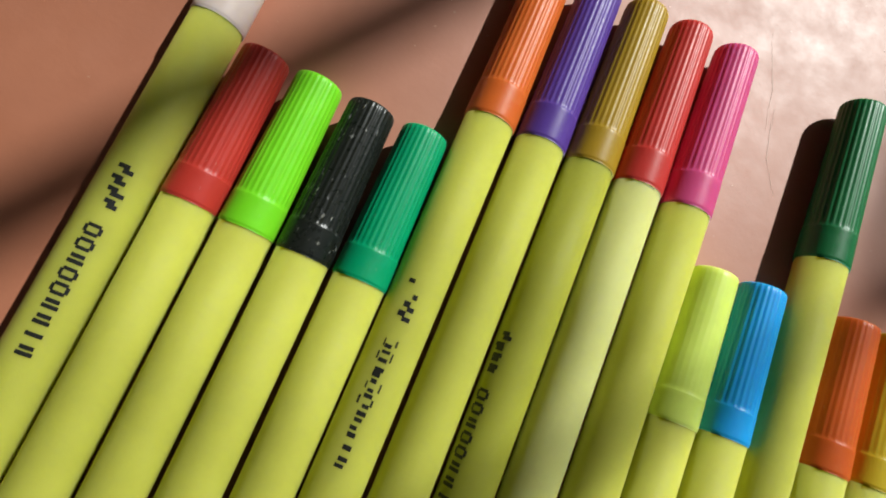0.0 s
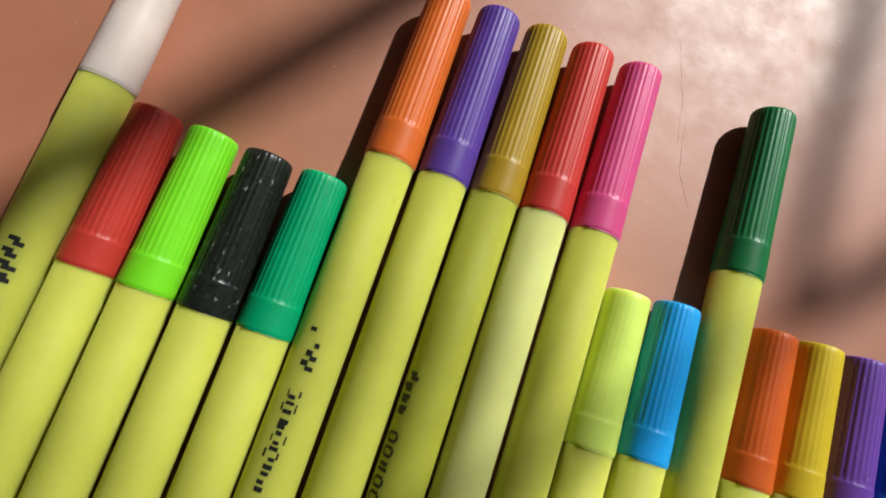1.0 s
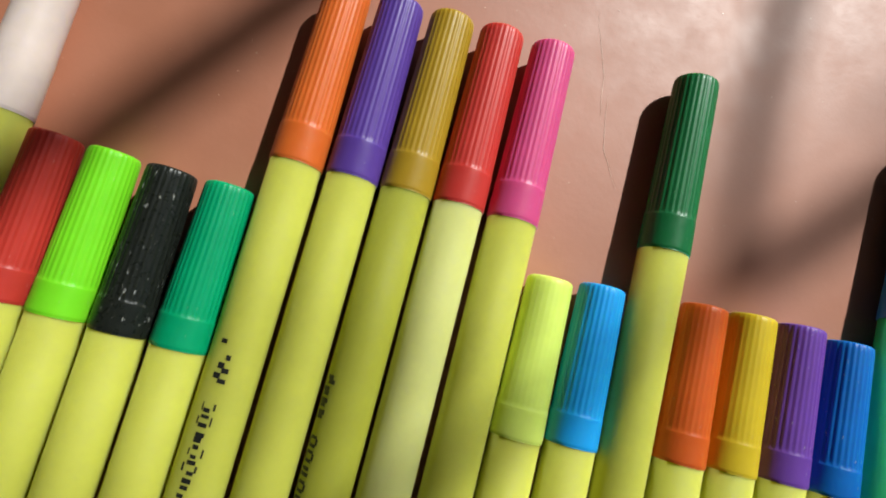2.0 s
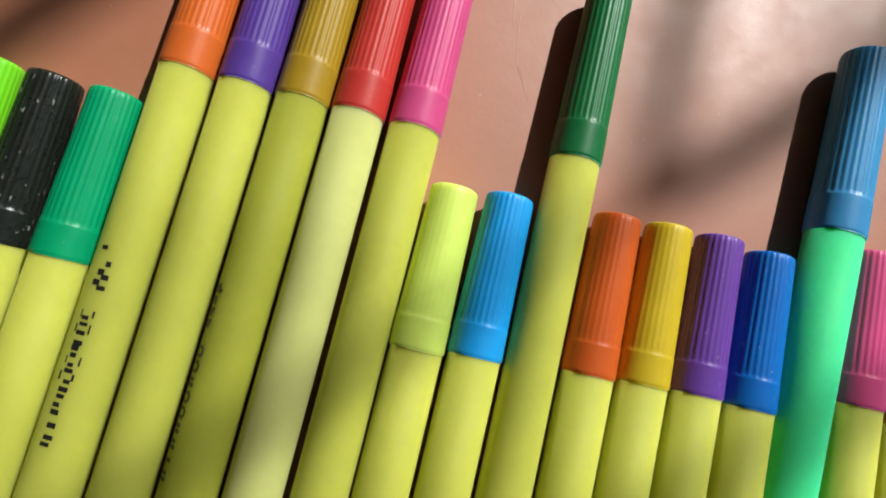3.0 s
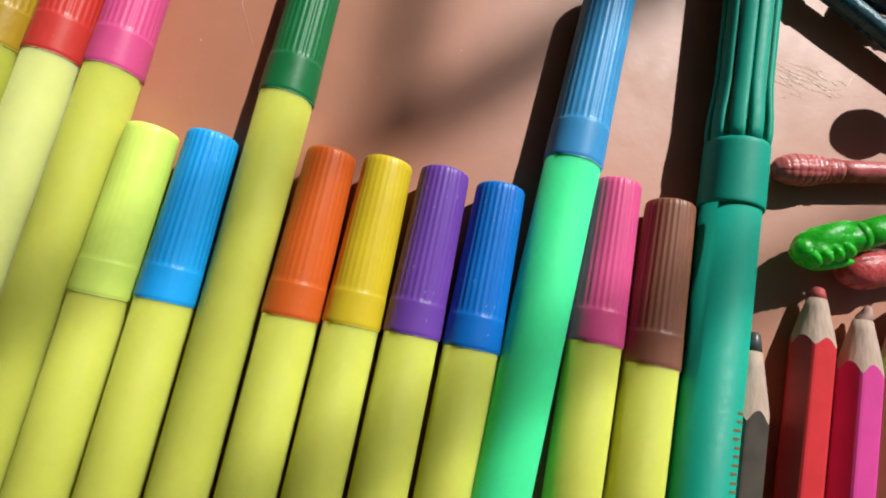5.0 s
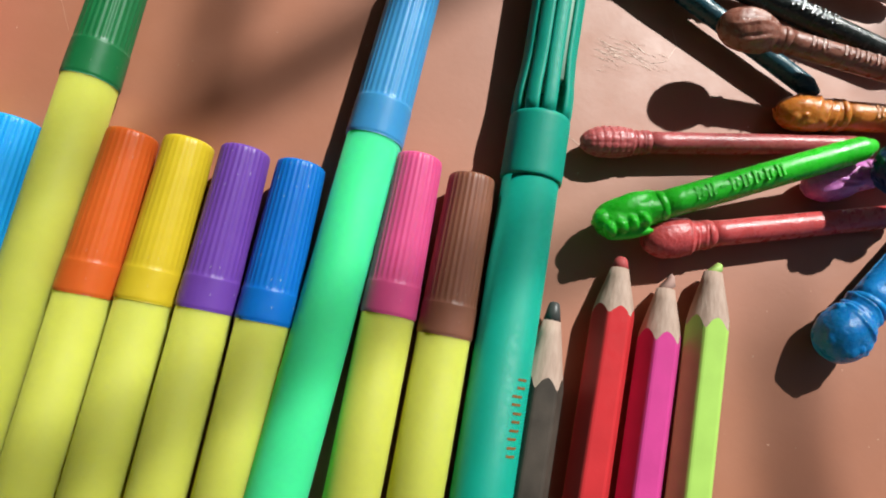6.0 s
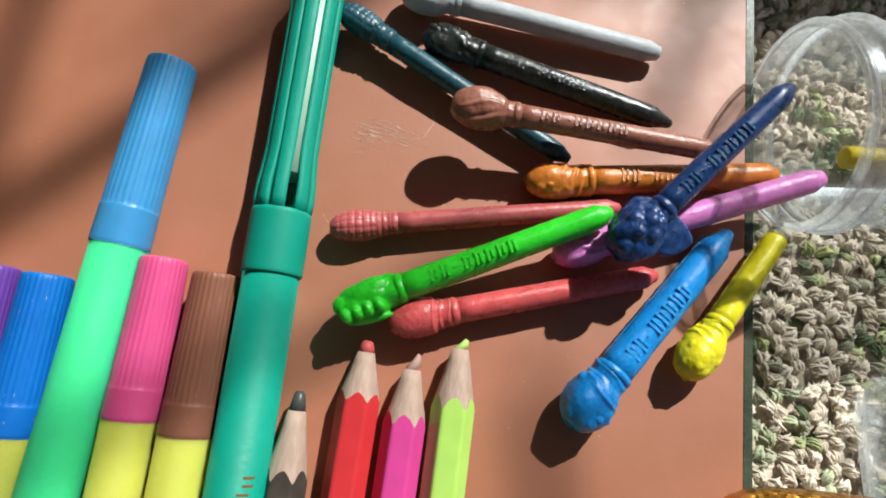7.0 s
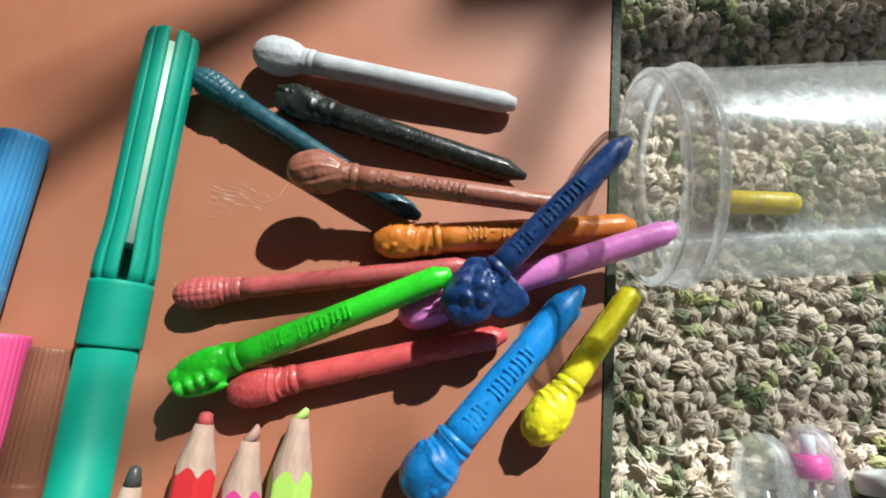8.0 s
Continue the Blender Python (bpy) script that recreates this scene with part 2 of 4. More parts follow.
def carpet_tufts():
    """Thick yarn tufts beside the board: each a sheaf of curling strands in one colour of yarn."""
    rng = np.random.default_rng(5)
    pitch = 0.0033
    steps, sides, strands = 5, 4, 14
    verts, faces, yarn = [], [], []
    f = np.linspace(0, 1, steps)
    u = (f - 0.5) * 2
    count = 0
    for iy in range(-19, 52):
        for ix in range(-1, 33):
            cx = 0.1695 + (ix + 0.5 * (iy % 2)) * pitch + rng.uniform(-1, 1) * 0.0012
            cy = iy * pitch * 0.95 + rng.uniform(-1, 1) * 0.0012
            cz = FLOOR_Z - 0.0030 + rng.uniform(-0.0005, 0.0006)
            turn = rng.uniform(0, 6.28)
            lean = rng.uniform(-0.5, 0.5)
            patch = noise.noise(Vector((cx * 75, cy * 75, 3.7)))
            shade = min(0.999, max(0.0, 0.46 + 0.75 * patch + rng.uniform(-0.36, 0.36)))
            for k in range(strands):
                across = rng.uniform(-1, 1) * 0.0012
                up = rng.uniform(0, 0.0009)
                half = rng.uniform(0.0013, 0.0023)
                swing = rng.uniform(-0.9, 0.9)
                w = rng.uniform(0.00025, 0.00042)
                along = u * half
                side = across * (1 - 0.4 * u * u) + 0.0009 * swing * u * u
                rise = up + 0.0021 * (1 - 0.6 * u * u) * (1 - 0.3 * (across / 0.0011) ** 2) + lean * along * 0.5
                th = turn + swing * 0.8
                px = cx + along * math.cos(th) - side * math.sin(th)
                py = cy + along * math.sin(th) + side * math.cos(th)
                pz = cz + rise
                width = w * (1 - 0.6 * np.abs(u) ** 3)
                nx, ny = -math.sin(th), math.cos(th)
                row = np.empty((steps, sides, 3))
                for j, (o, h) in enumerate(((-1, -0.35), (-0.5, 0.75), (0.5, 0.75), (1, -0.35))):
                    row[:, j, 0], row[:, j, 1], row[:, j, 2] = px + nx * width * o, py + ny * width * o, pz + width * h
                verts.append(row.reshape(-1, 3))
                base = count
                for n in range(steps - 1):
                    for j in range(sides - 1):
                        p = base + n * sides + j
                        faces.append((p, p + 1, p + 1 + sides, p + sides))
                count += steps * sides
                yarn.append(shade)
    me = bpy.data.meshes.new("carpet_tufts")
    me.from_pydata(np.concatenate(verts).tolist(), [], faces)
    colour = me.attributes.new("yarn", "FLOAT", "POINT")
    colour.data.foreach_set("value", np.repeat(np.array(yarn, dtype=np.float32), steps * sides))
    me.update()
    for p in me.polygons:
        p.use_smooth = True
    me.materials.append(TUFT)
    return tagged(new("carpet_tufts", me), "beige, grey and green yarn loops of a thick carpet", "carpet", kind="stuff")


carpet_tufts()

# the brown board on the carpet
board = thing("board", pose(0, 0, 0), "brown laminated board with a dark green edge lying on the carpet", "board")
panel = part("panel", box(-0.26, 0.1695, -0.17, 0.21, -0.0085, 0.0, 0.0004), BOARD, board, "", False)
part("edge_strip", box(0.1696, 0.1722, -0.17, 0.21, -0.0088, -0.0012, 0.0005), EDGE, board, "dark green glassy edge strip", False)

SCUFF = plastic("pale_scuff", (0.62, 0.36, 0.25), 0.5, spread=0.2)
SCUFF.node_tree.nodes["Principled BSDF"].inputs["Specular IOR Level"].default_value = 0.9


def scratch(points, w, label=""):
    """A hair-thin pale scratch lying on the board."""
    bm = bmesh.new()
    pts = [Vector((x, y, 0)) for x, y in points]
    fine = []
    for a, b in zip(pts, pts[1:]):
        fine += [a.lerp(b, k / 6) for k in range(6)]
    fine.append(pts[-1])
    rows = []
    for i, p in enumerate(fine):
        d = (fine[min(i + 1, len(fine) - 1)] - fine[max(i - 1, 0)]).normalized()
        n = Vector((-d.y, d.x, 0))
        ww = w * (0.35 + 0.65 * math.sin(math.pi * (i + 0.5) / len(fine))) * (0.6 + 0.8 * abs(noise.noise(p * 900)))
        q = p + n * 0.0004 * noise.noise(p * 300)
        rows.append([bm.verts.new((*(q + n * ww * s).xy, h)) for s, h in ((-1, 0.00006), (0, 0.00007), (1, 0.00006))])
    for a, b in zip(rows, rows[1:]):
        for k in range(2):
            bm.faces.new((a[k], a[k + 1], b[k + 1], b[k]))
    ob = part("scratch", bm, SCUFF, panel, label)
    if ob.data.polygons[0].normal.z < 0:
        ob.data.flip_normals()


rnd_scuff = random.Random(5)
for k in range(44):
    x, y = rnd_scuff.gauss(0.0875, 0.0034), rnd_scuff.gauss(0.0715, 0.0015)
    ln, a = rnd_scuff.uniform(0.0006, 0.0032), rnd_scuff.gauss(-0.22, 0.12)
    dx, dy = ln * math.cos(a), ln * math.sin(a)
    scratch([(x - dx, y - dy), (x, y + rnd_scuff.uniform(-0.0001, 0.0001)), (x + dx, y + dy)], rnd_scuff.uniform(0.00003, 0.0001))
scratch([(0.0975, 0.0800), (0.0990, 0.0760), (0.0972, 0.0725), (0.0930, 0.0700)], 0.00008)
scratch([(0.0775, 0.0520), (0.0800, 0.0495), (0.0822, 0.0480)], 0.0001)
scratch([(-0.0330, 0.0720), (-0.0315, 0.0600), (-0.0270, 0.0520)], 0.00007)
scratch([(-0.0390, 0.0900), (-0.0350, 0.0760), (-0.0335, 0.0660)], 0.00006)
rnd_dust = random.Random(11)
for k in range(46):
    x, y = rnd_dust.uniform(-0.20, 0.165), rnd_dust.uniform(0.045, 0.13) if k < 36 else rnd_dust.uniform(-0.02, 0.03)
    if k >= 36:
        x = rnd_dust.uniform(0.12, 0.165)
    a = rnd_dust.uniform(0, 6.3)
    ln = rnd_dust.uniform(0.0002, 0.0006)
    scratch([(x, y), (x + ln * math.cos(a), y + ln * math.sin(a))], rnd_dust.uniform(0.00008, 0.00018))


# ---- pens ----
RIM, R_BODY = 0.00525, 0.00497


def bars(bm, z, r, spots):
    """Small printed bars on a barrel: (y, angle from the top in degrees, half length across, half length along)."""
    for y, ang, across, along in spots:
        da = across / r
        a0 = radians(90 - ang)
        rows = []
        for s in (-1, -0.33, 0.33, 1):
            a = a0 + s * da
            rows.append([(r * math.cos(a), y + q, z + r * math.sin(a)) for q in (-along, along)])
        vs = [[bm.verts.new(v) for v in row] for row in rows]
        for p, q in zip(vs, vs[1:]):
            bm.faces.new((p[0], q[0], q[1], p[1]))


def degrees_on(arc, r):
    return math.degrees(arc / r)


def felt_pen(x, rim, cap_len, cap_mat, body_mat, label, turn=0.0, ribs=28, print_at=None, r_cap=RIM, r_body=R_BODY, back=0.112, worn=False, lift=0.0, groove=0.0002, group="felt pens in a row"):
    pen = thing("felt_pen", pose(x, rim, lift, 0, 0, turn), label, "felt pen", group)
    z = r_cap
    zb = z
    top = r_cap - 0.0006
    band = 0.0060 * cap_len / 0.032
    step = 0.00007 if ribs else 0.0
    prof = [(-0.00005, r_body + 0.0002, 0), (-0.0001, r_cap - 0.00025, 0), (0.0002, r_cap, 0), (0.0007, r_cap, 0), (band - 0.0007, r_cap - 0.0001, 0), (band - 0.00025, r_cap - 0.0001, 0), (band - 0.00005, r_cap - 0.00012, 0), (band + 0.0001, r_cap - 0.00012 - step, 0.2), (band + 0.0008, r_cap - 0.00014 - step * 0.7, 0.9), (band + 0.0014, r_cap - 0.0002, 1)]
    for i in range(1, 5):
        k = i / 4
        prof.append((band + 0.0012 + (cap_len - band - 0.0026) * k, r_cap - 0.0002 + (top - r_cap + 0.0002) * k, 1))
    prof += [(cap_len - 0.0005, top - 0.00008, 0.7), (cap_len - 0.0002, top - 0.00025, 0.3), (cap_len, top - 0.0006, 0), (cap_len, top - 0.0011, 0), (cap_len, top * 0.4, 0)]
    part("cap", lathe(prof, 4 * ribs if ribs else 64, z, ribs, groove), cap_mat, pen)
    barrel = part("barrel", lathe([(-back, r_body * 0.6, 0), (-back, r_body - 0.0004, 0), (-back + 0.0004, r_body, 0), (-back + 0.001, r_body, 0), (-0.03, r_body, 0), (0.004, r_body, 0)], 64, zb), body_mat, pen)
    part("end_plug", lathe([(-back - 0.004, r_body * 0.5, 0), (-back - 0.0036, r_body * 0.62, 0), (-back + 0.0002, r_body * 0.62, 0)], 32, zb), cap_mat, pen)
    if print_at:
        y0, ang = print_at
        rnd = random.Random(int(abs(x) * 1e5))
        bm = bmesh.new()
        spots = []
        # a short bold word, a gap, and a longer word, all as plain shapes
        for i in range(4):
            y = y0 - rim - 0.0010 - i * 0.0021
            spots += [(y + 0.0004, ang + rnd.uniform(-9, 3), rnd.uniform(0.0008, 0.0012), 0.00040), (y - 0.0004, ang + rnd.uniform(-3, 9), rnd.uniform(0.0008, 0.0012), 0.00040)]
        for i in range(9):
            y = y0 - rim - 0.0122 - i * 0.00262
            tall = 0.00135
            wide = degrees_on(tall - 0.0002, r_body)
            if i in (0, 1, 3, 4):
                spots += [(y - 0.00075, ang, tall * 0.8, 0.00030), (y + 0.00075, ang, tall * 0.8, 0.00030), (y, ang - wide, 0.00030, 0.00060), (y, ang + wide, 0.00030, 0.00060)]
            elif i == 7:
                spots.append((y, ang, tall, 0.00034))
            else:
                spots += [(y - 0.0005, ang, tall * 0.95, 0.00034), (y + 0.0005, ang, tall * 0.8, 0.00034)]
        if worn:
            spots = [(y + rnd.uniform(-1, 1) * 0.0002, a + rnd.uniform(-3, 3), p * rnd.uniform(0.45, 0.8), q * rnd.uniform(0.9, 1.4)) for y, a, p, q in spots if rnd.random() < 0.9]
        bars(bm, zb, r_body + 0.00006, spots)
        part("print", bm, INK, barrel, "worn black printed bars" if worn else "black printed bars")
    return pen


def cap_colour(name, c, rough=0.4):
    return plastic(name + "_cap_plastic", c, rough, 0.35, flecks={"black": 0.4, "violet": 0.45, "blue": 0.45}.get(name, 0.15))


C = {
    "red": cap_colour("red", (0.482, 0.039, 0.026)), "lime": cap_colour("lime", (0.189, 0.671, 0.017)), "black": cap_colour("black", (0.012, 0.014, 0.011), 0.3),
    "green": cap_colour("green", (0.000, 0.310, 0.129)), "orange": cap_colour("orange", (0.671, 0.138, 0.022)), "purple": cap_colour("purple", (0.103, 0.047, 0.292)),
    "ochre": cap_colour("ochre", (0.396, 0.241, 0.017)), "scarlet": cap_colour("scarlet", (0.550, 0.043, 0.034)), "pink": cap_colour("pink", (0.66, 0.08, 0.235)),
    "lemon": cap_colour("lemon", (0.66, 0.80, 0.15)), "sky": cap_colour("sky", (0.012, 0.32, 0.74)), "bottle": cap_colour("bottle_green", (0.009, 0.146, 0.043)),
    "tangerine": cap_colour("tangerine", (0.585, 0.103, 0.015)), "gold": cap_colour("golden_yellow", (0.60, 0.43, 0.02)), "violet": cap_colour("violet", (0.146, 0.052, 0.327)),
    "blue": cap_colour("blue", (0.004, 0.14, 0.50)), "azure": cap_colour("azure", (0.052, 0.284, 0.568)), "brown": cap_colour("brown", (0.23, 0.088, 0.054)),
    "blush": cap_colour("blush_white", (0.671, 0.550, 0.499)),
}
SHORT, LONG = 0.0311, 0.0384
felt_pen(-0.1458, 0.0315, 0.060, C["blush"], YELLOW, "yellow felt pen with a smooth pinkish white cap", 0.0, 0, (0.0004, 10), r_cap=0.0052)
felt_pen(-0.1350, -0.0013, SHORT, C["red"], YELLOW, "yellow felt pen with a ribbed red cap")
felt_pen(-0.1242, -0.0016, SHORT, C["lime"], YELLOW, "yellow felt pen with a ribbed lime green cap")
felt_pen(-0.1133, -0.0019, SHORT, C["black"], YELLOW, "yellow felt pen with a ribbed, scuffed black cap")
felt_pen(-0.1023, -0.0020, SHORT, C["green"], YELLOW, "yellow felt pen with a ribbed emerald green cap")
felt_pen(-0.0919, 0.0365, LONG, C["orange"], YELLOW, "yellow felt pen with a ribbed orange cap and worn black print", print_at=(0.0024, -13), worn=True)
felt_pen(-0.0809, 0.0367, LONG, C["purple"], YELLOW, "yellow felt pen with a ribbed dark purple cap")
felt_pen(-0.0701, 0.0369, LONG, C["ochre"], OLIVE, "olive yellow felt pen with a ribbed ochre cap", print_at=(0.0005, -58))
felt_pen(-0.0594, 0.0372, LONG, C["scarlet"], CREAM, "pale cream yellow felt pen with a ribbed red cap")
felt_pen(-0.0482, 0.0372, LONG, C["pink"], YELLOW, "yellow felt pen with a ribbed pink cap")
felt_pen(-0.0379, -0.0029, SHORT, C["lemon"], YELLOW, "yellow felt pen with a faintly ribbed lemon yellow cap", groove=0.00003)
felt_pen(-0.0271, -0.0017, SHORT, C["sky"], YELLOW, "yellow felt pen with a ribbed sky blue cap")
felt_pen(-0.0162, 0.0396, LONG, C["bottle"], YELLOW, "yellow felt pen with a ribbed bottle green cap")
felt_pen(-0.0053, 0.0000, SHORT, C["tangerine"], YELLOW, "yellow felt pen with a ribbed orange cap beside a tall pen", groove=0.00011)
felt_pen(0.0053, 0.0007, SHORT, C["gold"], YELLOW, "yellow felt pen with a ribbed golden yellow cap", groove=0.00009)
felt_pen(0.0161, 0.0012, SHORT, C["violet"], YELLOW, "yellow felt pen with a ribbed violet cap")
felt_pen(0.0270, 0.0010, 0.0306, C["blue"], YELLOW, "yellow felt pen with a ribbed blue cap")
felt_pen(0.0396, 0.0389, 0.0408, C["azure"], MINT, "mint green felt pen with a long ribbed blue cap", -3.0, r_cap=0.0057, r_body=0.00538)
felt_pen(0.0489, 0.0064, SHORT, C["pink"], YELLOW, "yellow felt pen with a ribbed pink cap beside a mint pen")
felt_pen(0.0598, 0.0046, SHORT, C["brown"], YELLOW, "yellow felt pen with a ribbed brown cap")


def finned_pen(x, rim, turn):
    pen = thing("finned_pen", pose(x, rim, 0.0005, 0.6, 0, turn), "teal felt pen with a finned slotted cap", "felt pen", "felt pens in a row")
    r = 0.0060
    cap = part("cap_collar", lathe([(0, r - 0.0006, 0), (0.0001, r - 0.0001, 0), (0.0004, r, 0), (0.0010, r, 0), (0.0120, r, 0), (0.0126, r, 0), (0.013, r - 0.0002, 0), (0.013, r - 0.0018, 0)], 64, r), TEAL, pen)
    part("cap_core", lathe([(0.0205, 0.0040, 0), (0.0207, 0.0045, 0), (0.0655, 0.0045, 0), (0.0658, 0.004, 0)], 40, r), TEAL_CLEAR, pen, "pale translucent inner tube")
    for lean in (-150, -110, -70, -31, 4, 52, 92, 130, 170):
        bm = bmesh.new()
        rings = []
        for y, out, half in ((0.0124, 0.0058, 15.0), (0.0150, 0.0061, 14.5), (0.0185, 0.0060, 14.5), (0.0215, 0.0057, 16.0), (0.026, 0.0054, 17.5), (0.050, 0.0055, 17.5), (0.0674, 0.0056, 17.0), (0.0684, 0.0053, 15.0)):
            ring = []
            for k, d in ((-0.55, 0.0024), (-1, 0.0007), (-0.93, 0.00025), (-0.6, 0.00005), (0, 0), (0.6, 0.00005), (0.93, 0.00025), (1, 0.0007), (0.55, 0.0024)):
                a = radians(90 - lean + k * half)
                ring.append(((out - d) * math.cos(a), y, r + (out - d) * math.sin(a)))
            rings.append(ring)
        loft(bm, rings)
        part("cap_fin", bm, TEAL, pen)
    rb = 0.0055
    barrel = part("barrel", lathe([(-0.11, rb * 0.6, 0), (-0.11, rb - 0.0003, 0), (-0.1095, rb, 0), (0.003, rb, 0)], 64, r), TEAL, pen)
    bm = bmesh.new()
    rnd = random.Random(2)
    spots = []
    for i in range(5):
        y = -0.0380 - i * 0.0029
        spots += [(y + 0.0008, 34 + rnd.uniform(-4, 4), 0.0011, 0.00022), (y - 0.0006, 34 + rnd.uniform(-4, 4), 0.0010, 0.00022)]
    bars(bm, r, rb + 0.00006, spots)
    part("print", bm, GILT, barrel, "thin bronze printed bars")
    return pen


finned_pen(0.0709, 0.0367, 0.3)


# ---- pencils ----
def pencil(x, tip, flat_half, paint, lead, label, turn=0.0, blunt=0.0011, cone=0.32, chip=0.0, length=0.12, roll=0.0):
    """A six-sided pencil; the scalloped paint edge follows from the sharpened cone."""
    pen = thing("pencil", pose(x, tip, 0, 0, 0, turn), label, "pencil", "sharpened pencils")
    n = 60
    z = flat_half

    def hexa(t):
        t = (t + math.pi / 6) % (math.pi / 3) - math.pi / 6
        return min(flat_half / math.cos(t), flat_half * 1.125)

    ang = [2 * math.pi * i / n for i in range(n)]
    face = [a - math.pi / 2 + radians(roll) for a in ang]
    apex = blunt / cone
    edge = [-(hexa(a) / cone - apex) + 0.0004 * noise.noise(Vector((math.cos(a) * 3 + x * 900, math.sin(a) * 3, 0))) for a in ang]

    def ring(rs, ys):
        return [(r * math.cos(f), y, z + r * math.sin(f)) for r, y, f in zip(rs, ys, face)]

    hx = [hexa(a) for a in ang]
    bm = bmesh.new()
    loft(bm, [ring(hx, [-length] * n), ring(hx, [-0.05] * n), ring(hx, edge)], (True, False))
    part("painted_barrel", bm, paint, pen, smooth=False)
    bm = bmesh.new()
    lead_r = 0.0017
    y_lead = -(lead_r / cone - apex)
    rings = [ring([h - 0.00004 for h in hx], edge)]
    for k in (0.25, 0.5, 0.75, 1.0):
        ys = [e + (y_lead - e) * k for e in edge]
        rs = [(apex - y) * cone * (1 + 0.03 * noise.noise(Vector((math.cos(a) * 4, y * 900, math.sin(a) * 4 + x * 500)))) for a, y in zip(ang, ys)]
        rings.append(ring(rs, ys))
    loft(bm, rings, (False, True))
    part("sharpened_wood", bm, WOOD, pen, "bare sharpened wood cone")
    bm = bmesh.new()
    ys = [y_lead - 0.0003, (y_lead + 0.0) * 0.5, -0.0004, 0.0]
    rs = [lead_r, (apex - ys[1]) * cone, blunt * 1.05, blunt * 0.6]
    rings = []
    for y, r in zip(ys, rs):
        rings.append([(r * math.cos(f), y + chip * math.cos(f), z + r * math.sin(f)) for f in face])
    loft(bm, rings)
    part("lead", bm, lead, pen)
    return pen


GRAPHITE = plastic("graphite_lead", (0.07, 0.07, 0.065), 0.35, spread=0.2)
pencil(0.0797, 0.0150, 0.0037, plastic("dark_grey_pencil_lacquer", (0.06, 0.045, 0.035), 0.55, spread=0.4), GRAPHITE, "dark grey six-sided pencil with a graphite point", -0.5, 0.0010, 0.19)
pencil(0.0915, 0.0262, 0.0037, plastic("red_pencil_lacquer", (0.60, 0.035, 0.04), 0.35), plastic("red_lead", (0.55, 0.09, 0.09), 0.6), "red six-sided coloured pencil, sharpened to a red point", -1.5, 0.0011, 0.26)
pencil(0.1010, 0.0237, 0.0037, plastic("magenta_pencil_lacquer", (0.64, 0.06, 0.27), 0.35), plastic("dull_pink_lead", (0.42, 0.25, 0.21), 0.75), "magenta six-sided coloured pencil with a slanting broken point", -1.5, 0.0012, 0.235, 0.0012)
pencil(0.1100, 0.0280, 0.0038, plastic("lime_pencil_lacquer", (0.42, 0.66, 0.13), 0.35), plastic("lime_lead", (0.42, 0.60, 0.16), 0.5), "lime green six-sided coloured pencil with a chipped point", -1.0, 0.0014, 0.225, 0.0009)


# ---- crayons ----
def bead(bm, at, size, turn=0.0):
    """A rounded lump laid into a moulded head."""
    m = Matrix.Translation(at) @ Matrix.Rotation(turn, 4, "Z") @ Matrix.Diagonal((*size, 1))
    bmesh.ops.create_icosphere(bm, subdivisions=3, radius=1.0, matrix=m)


def ridge(d, w):
    return math.exp(-(d / w) ** 2)


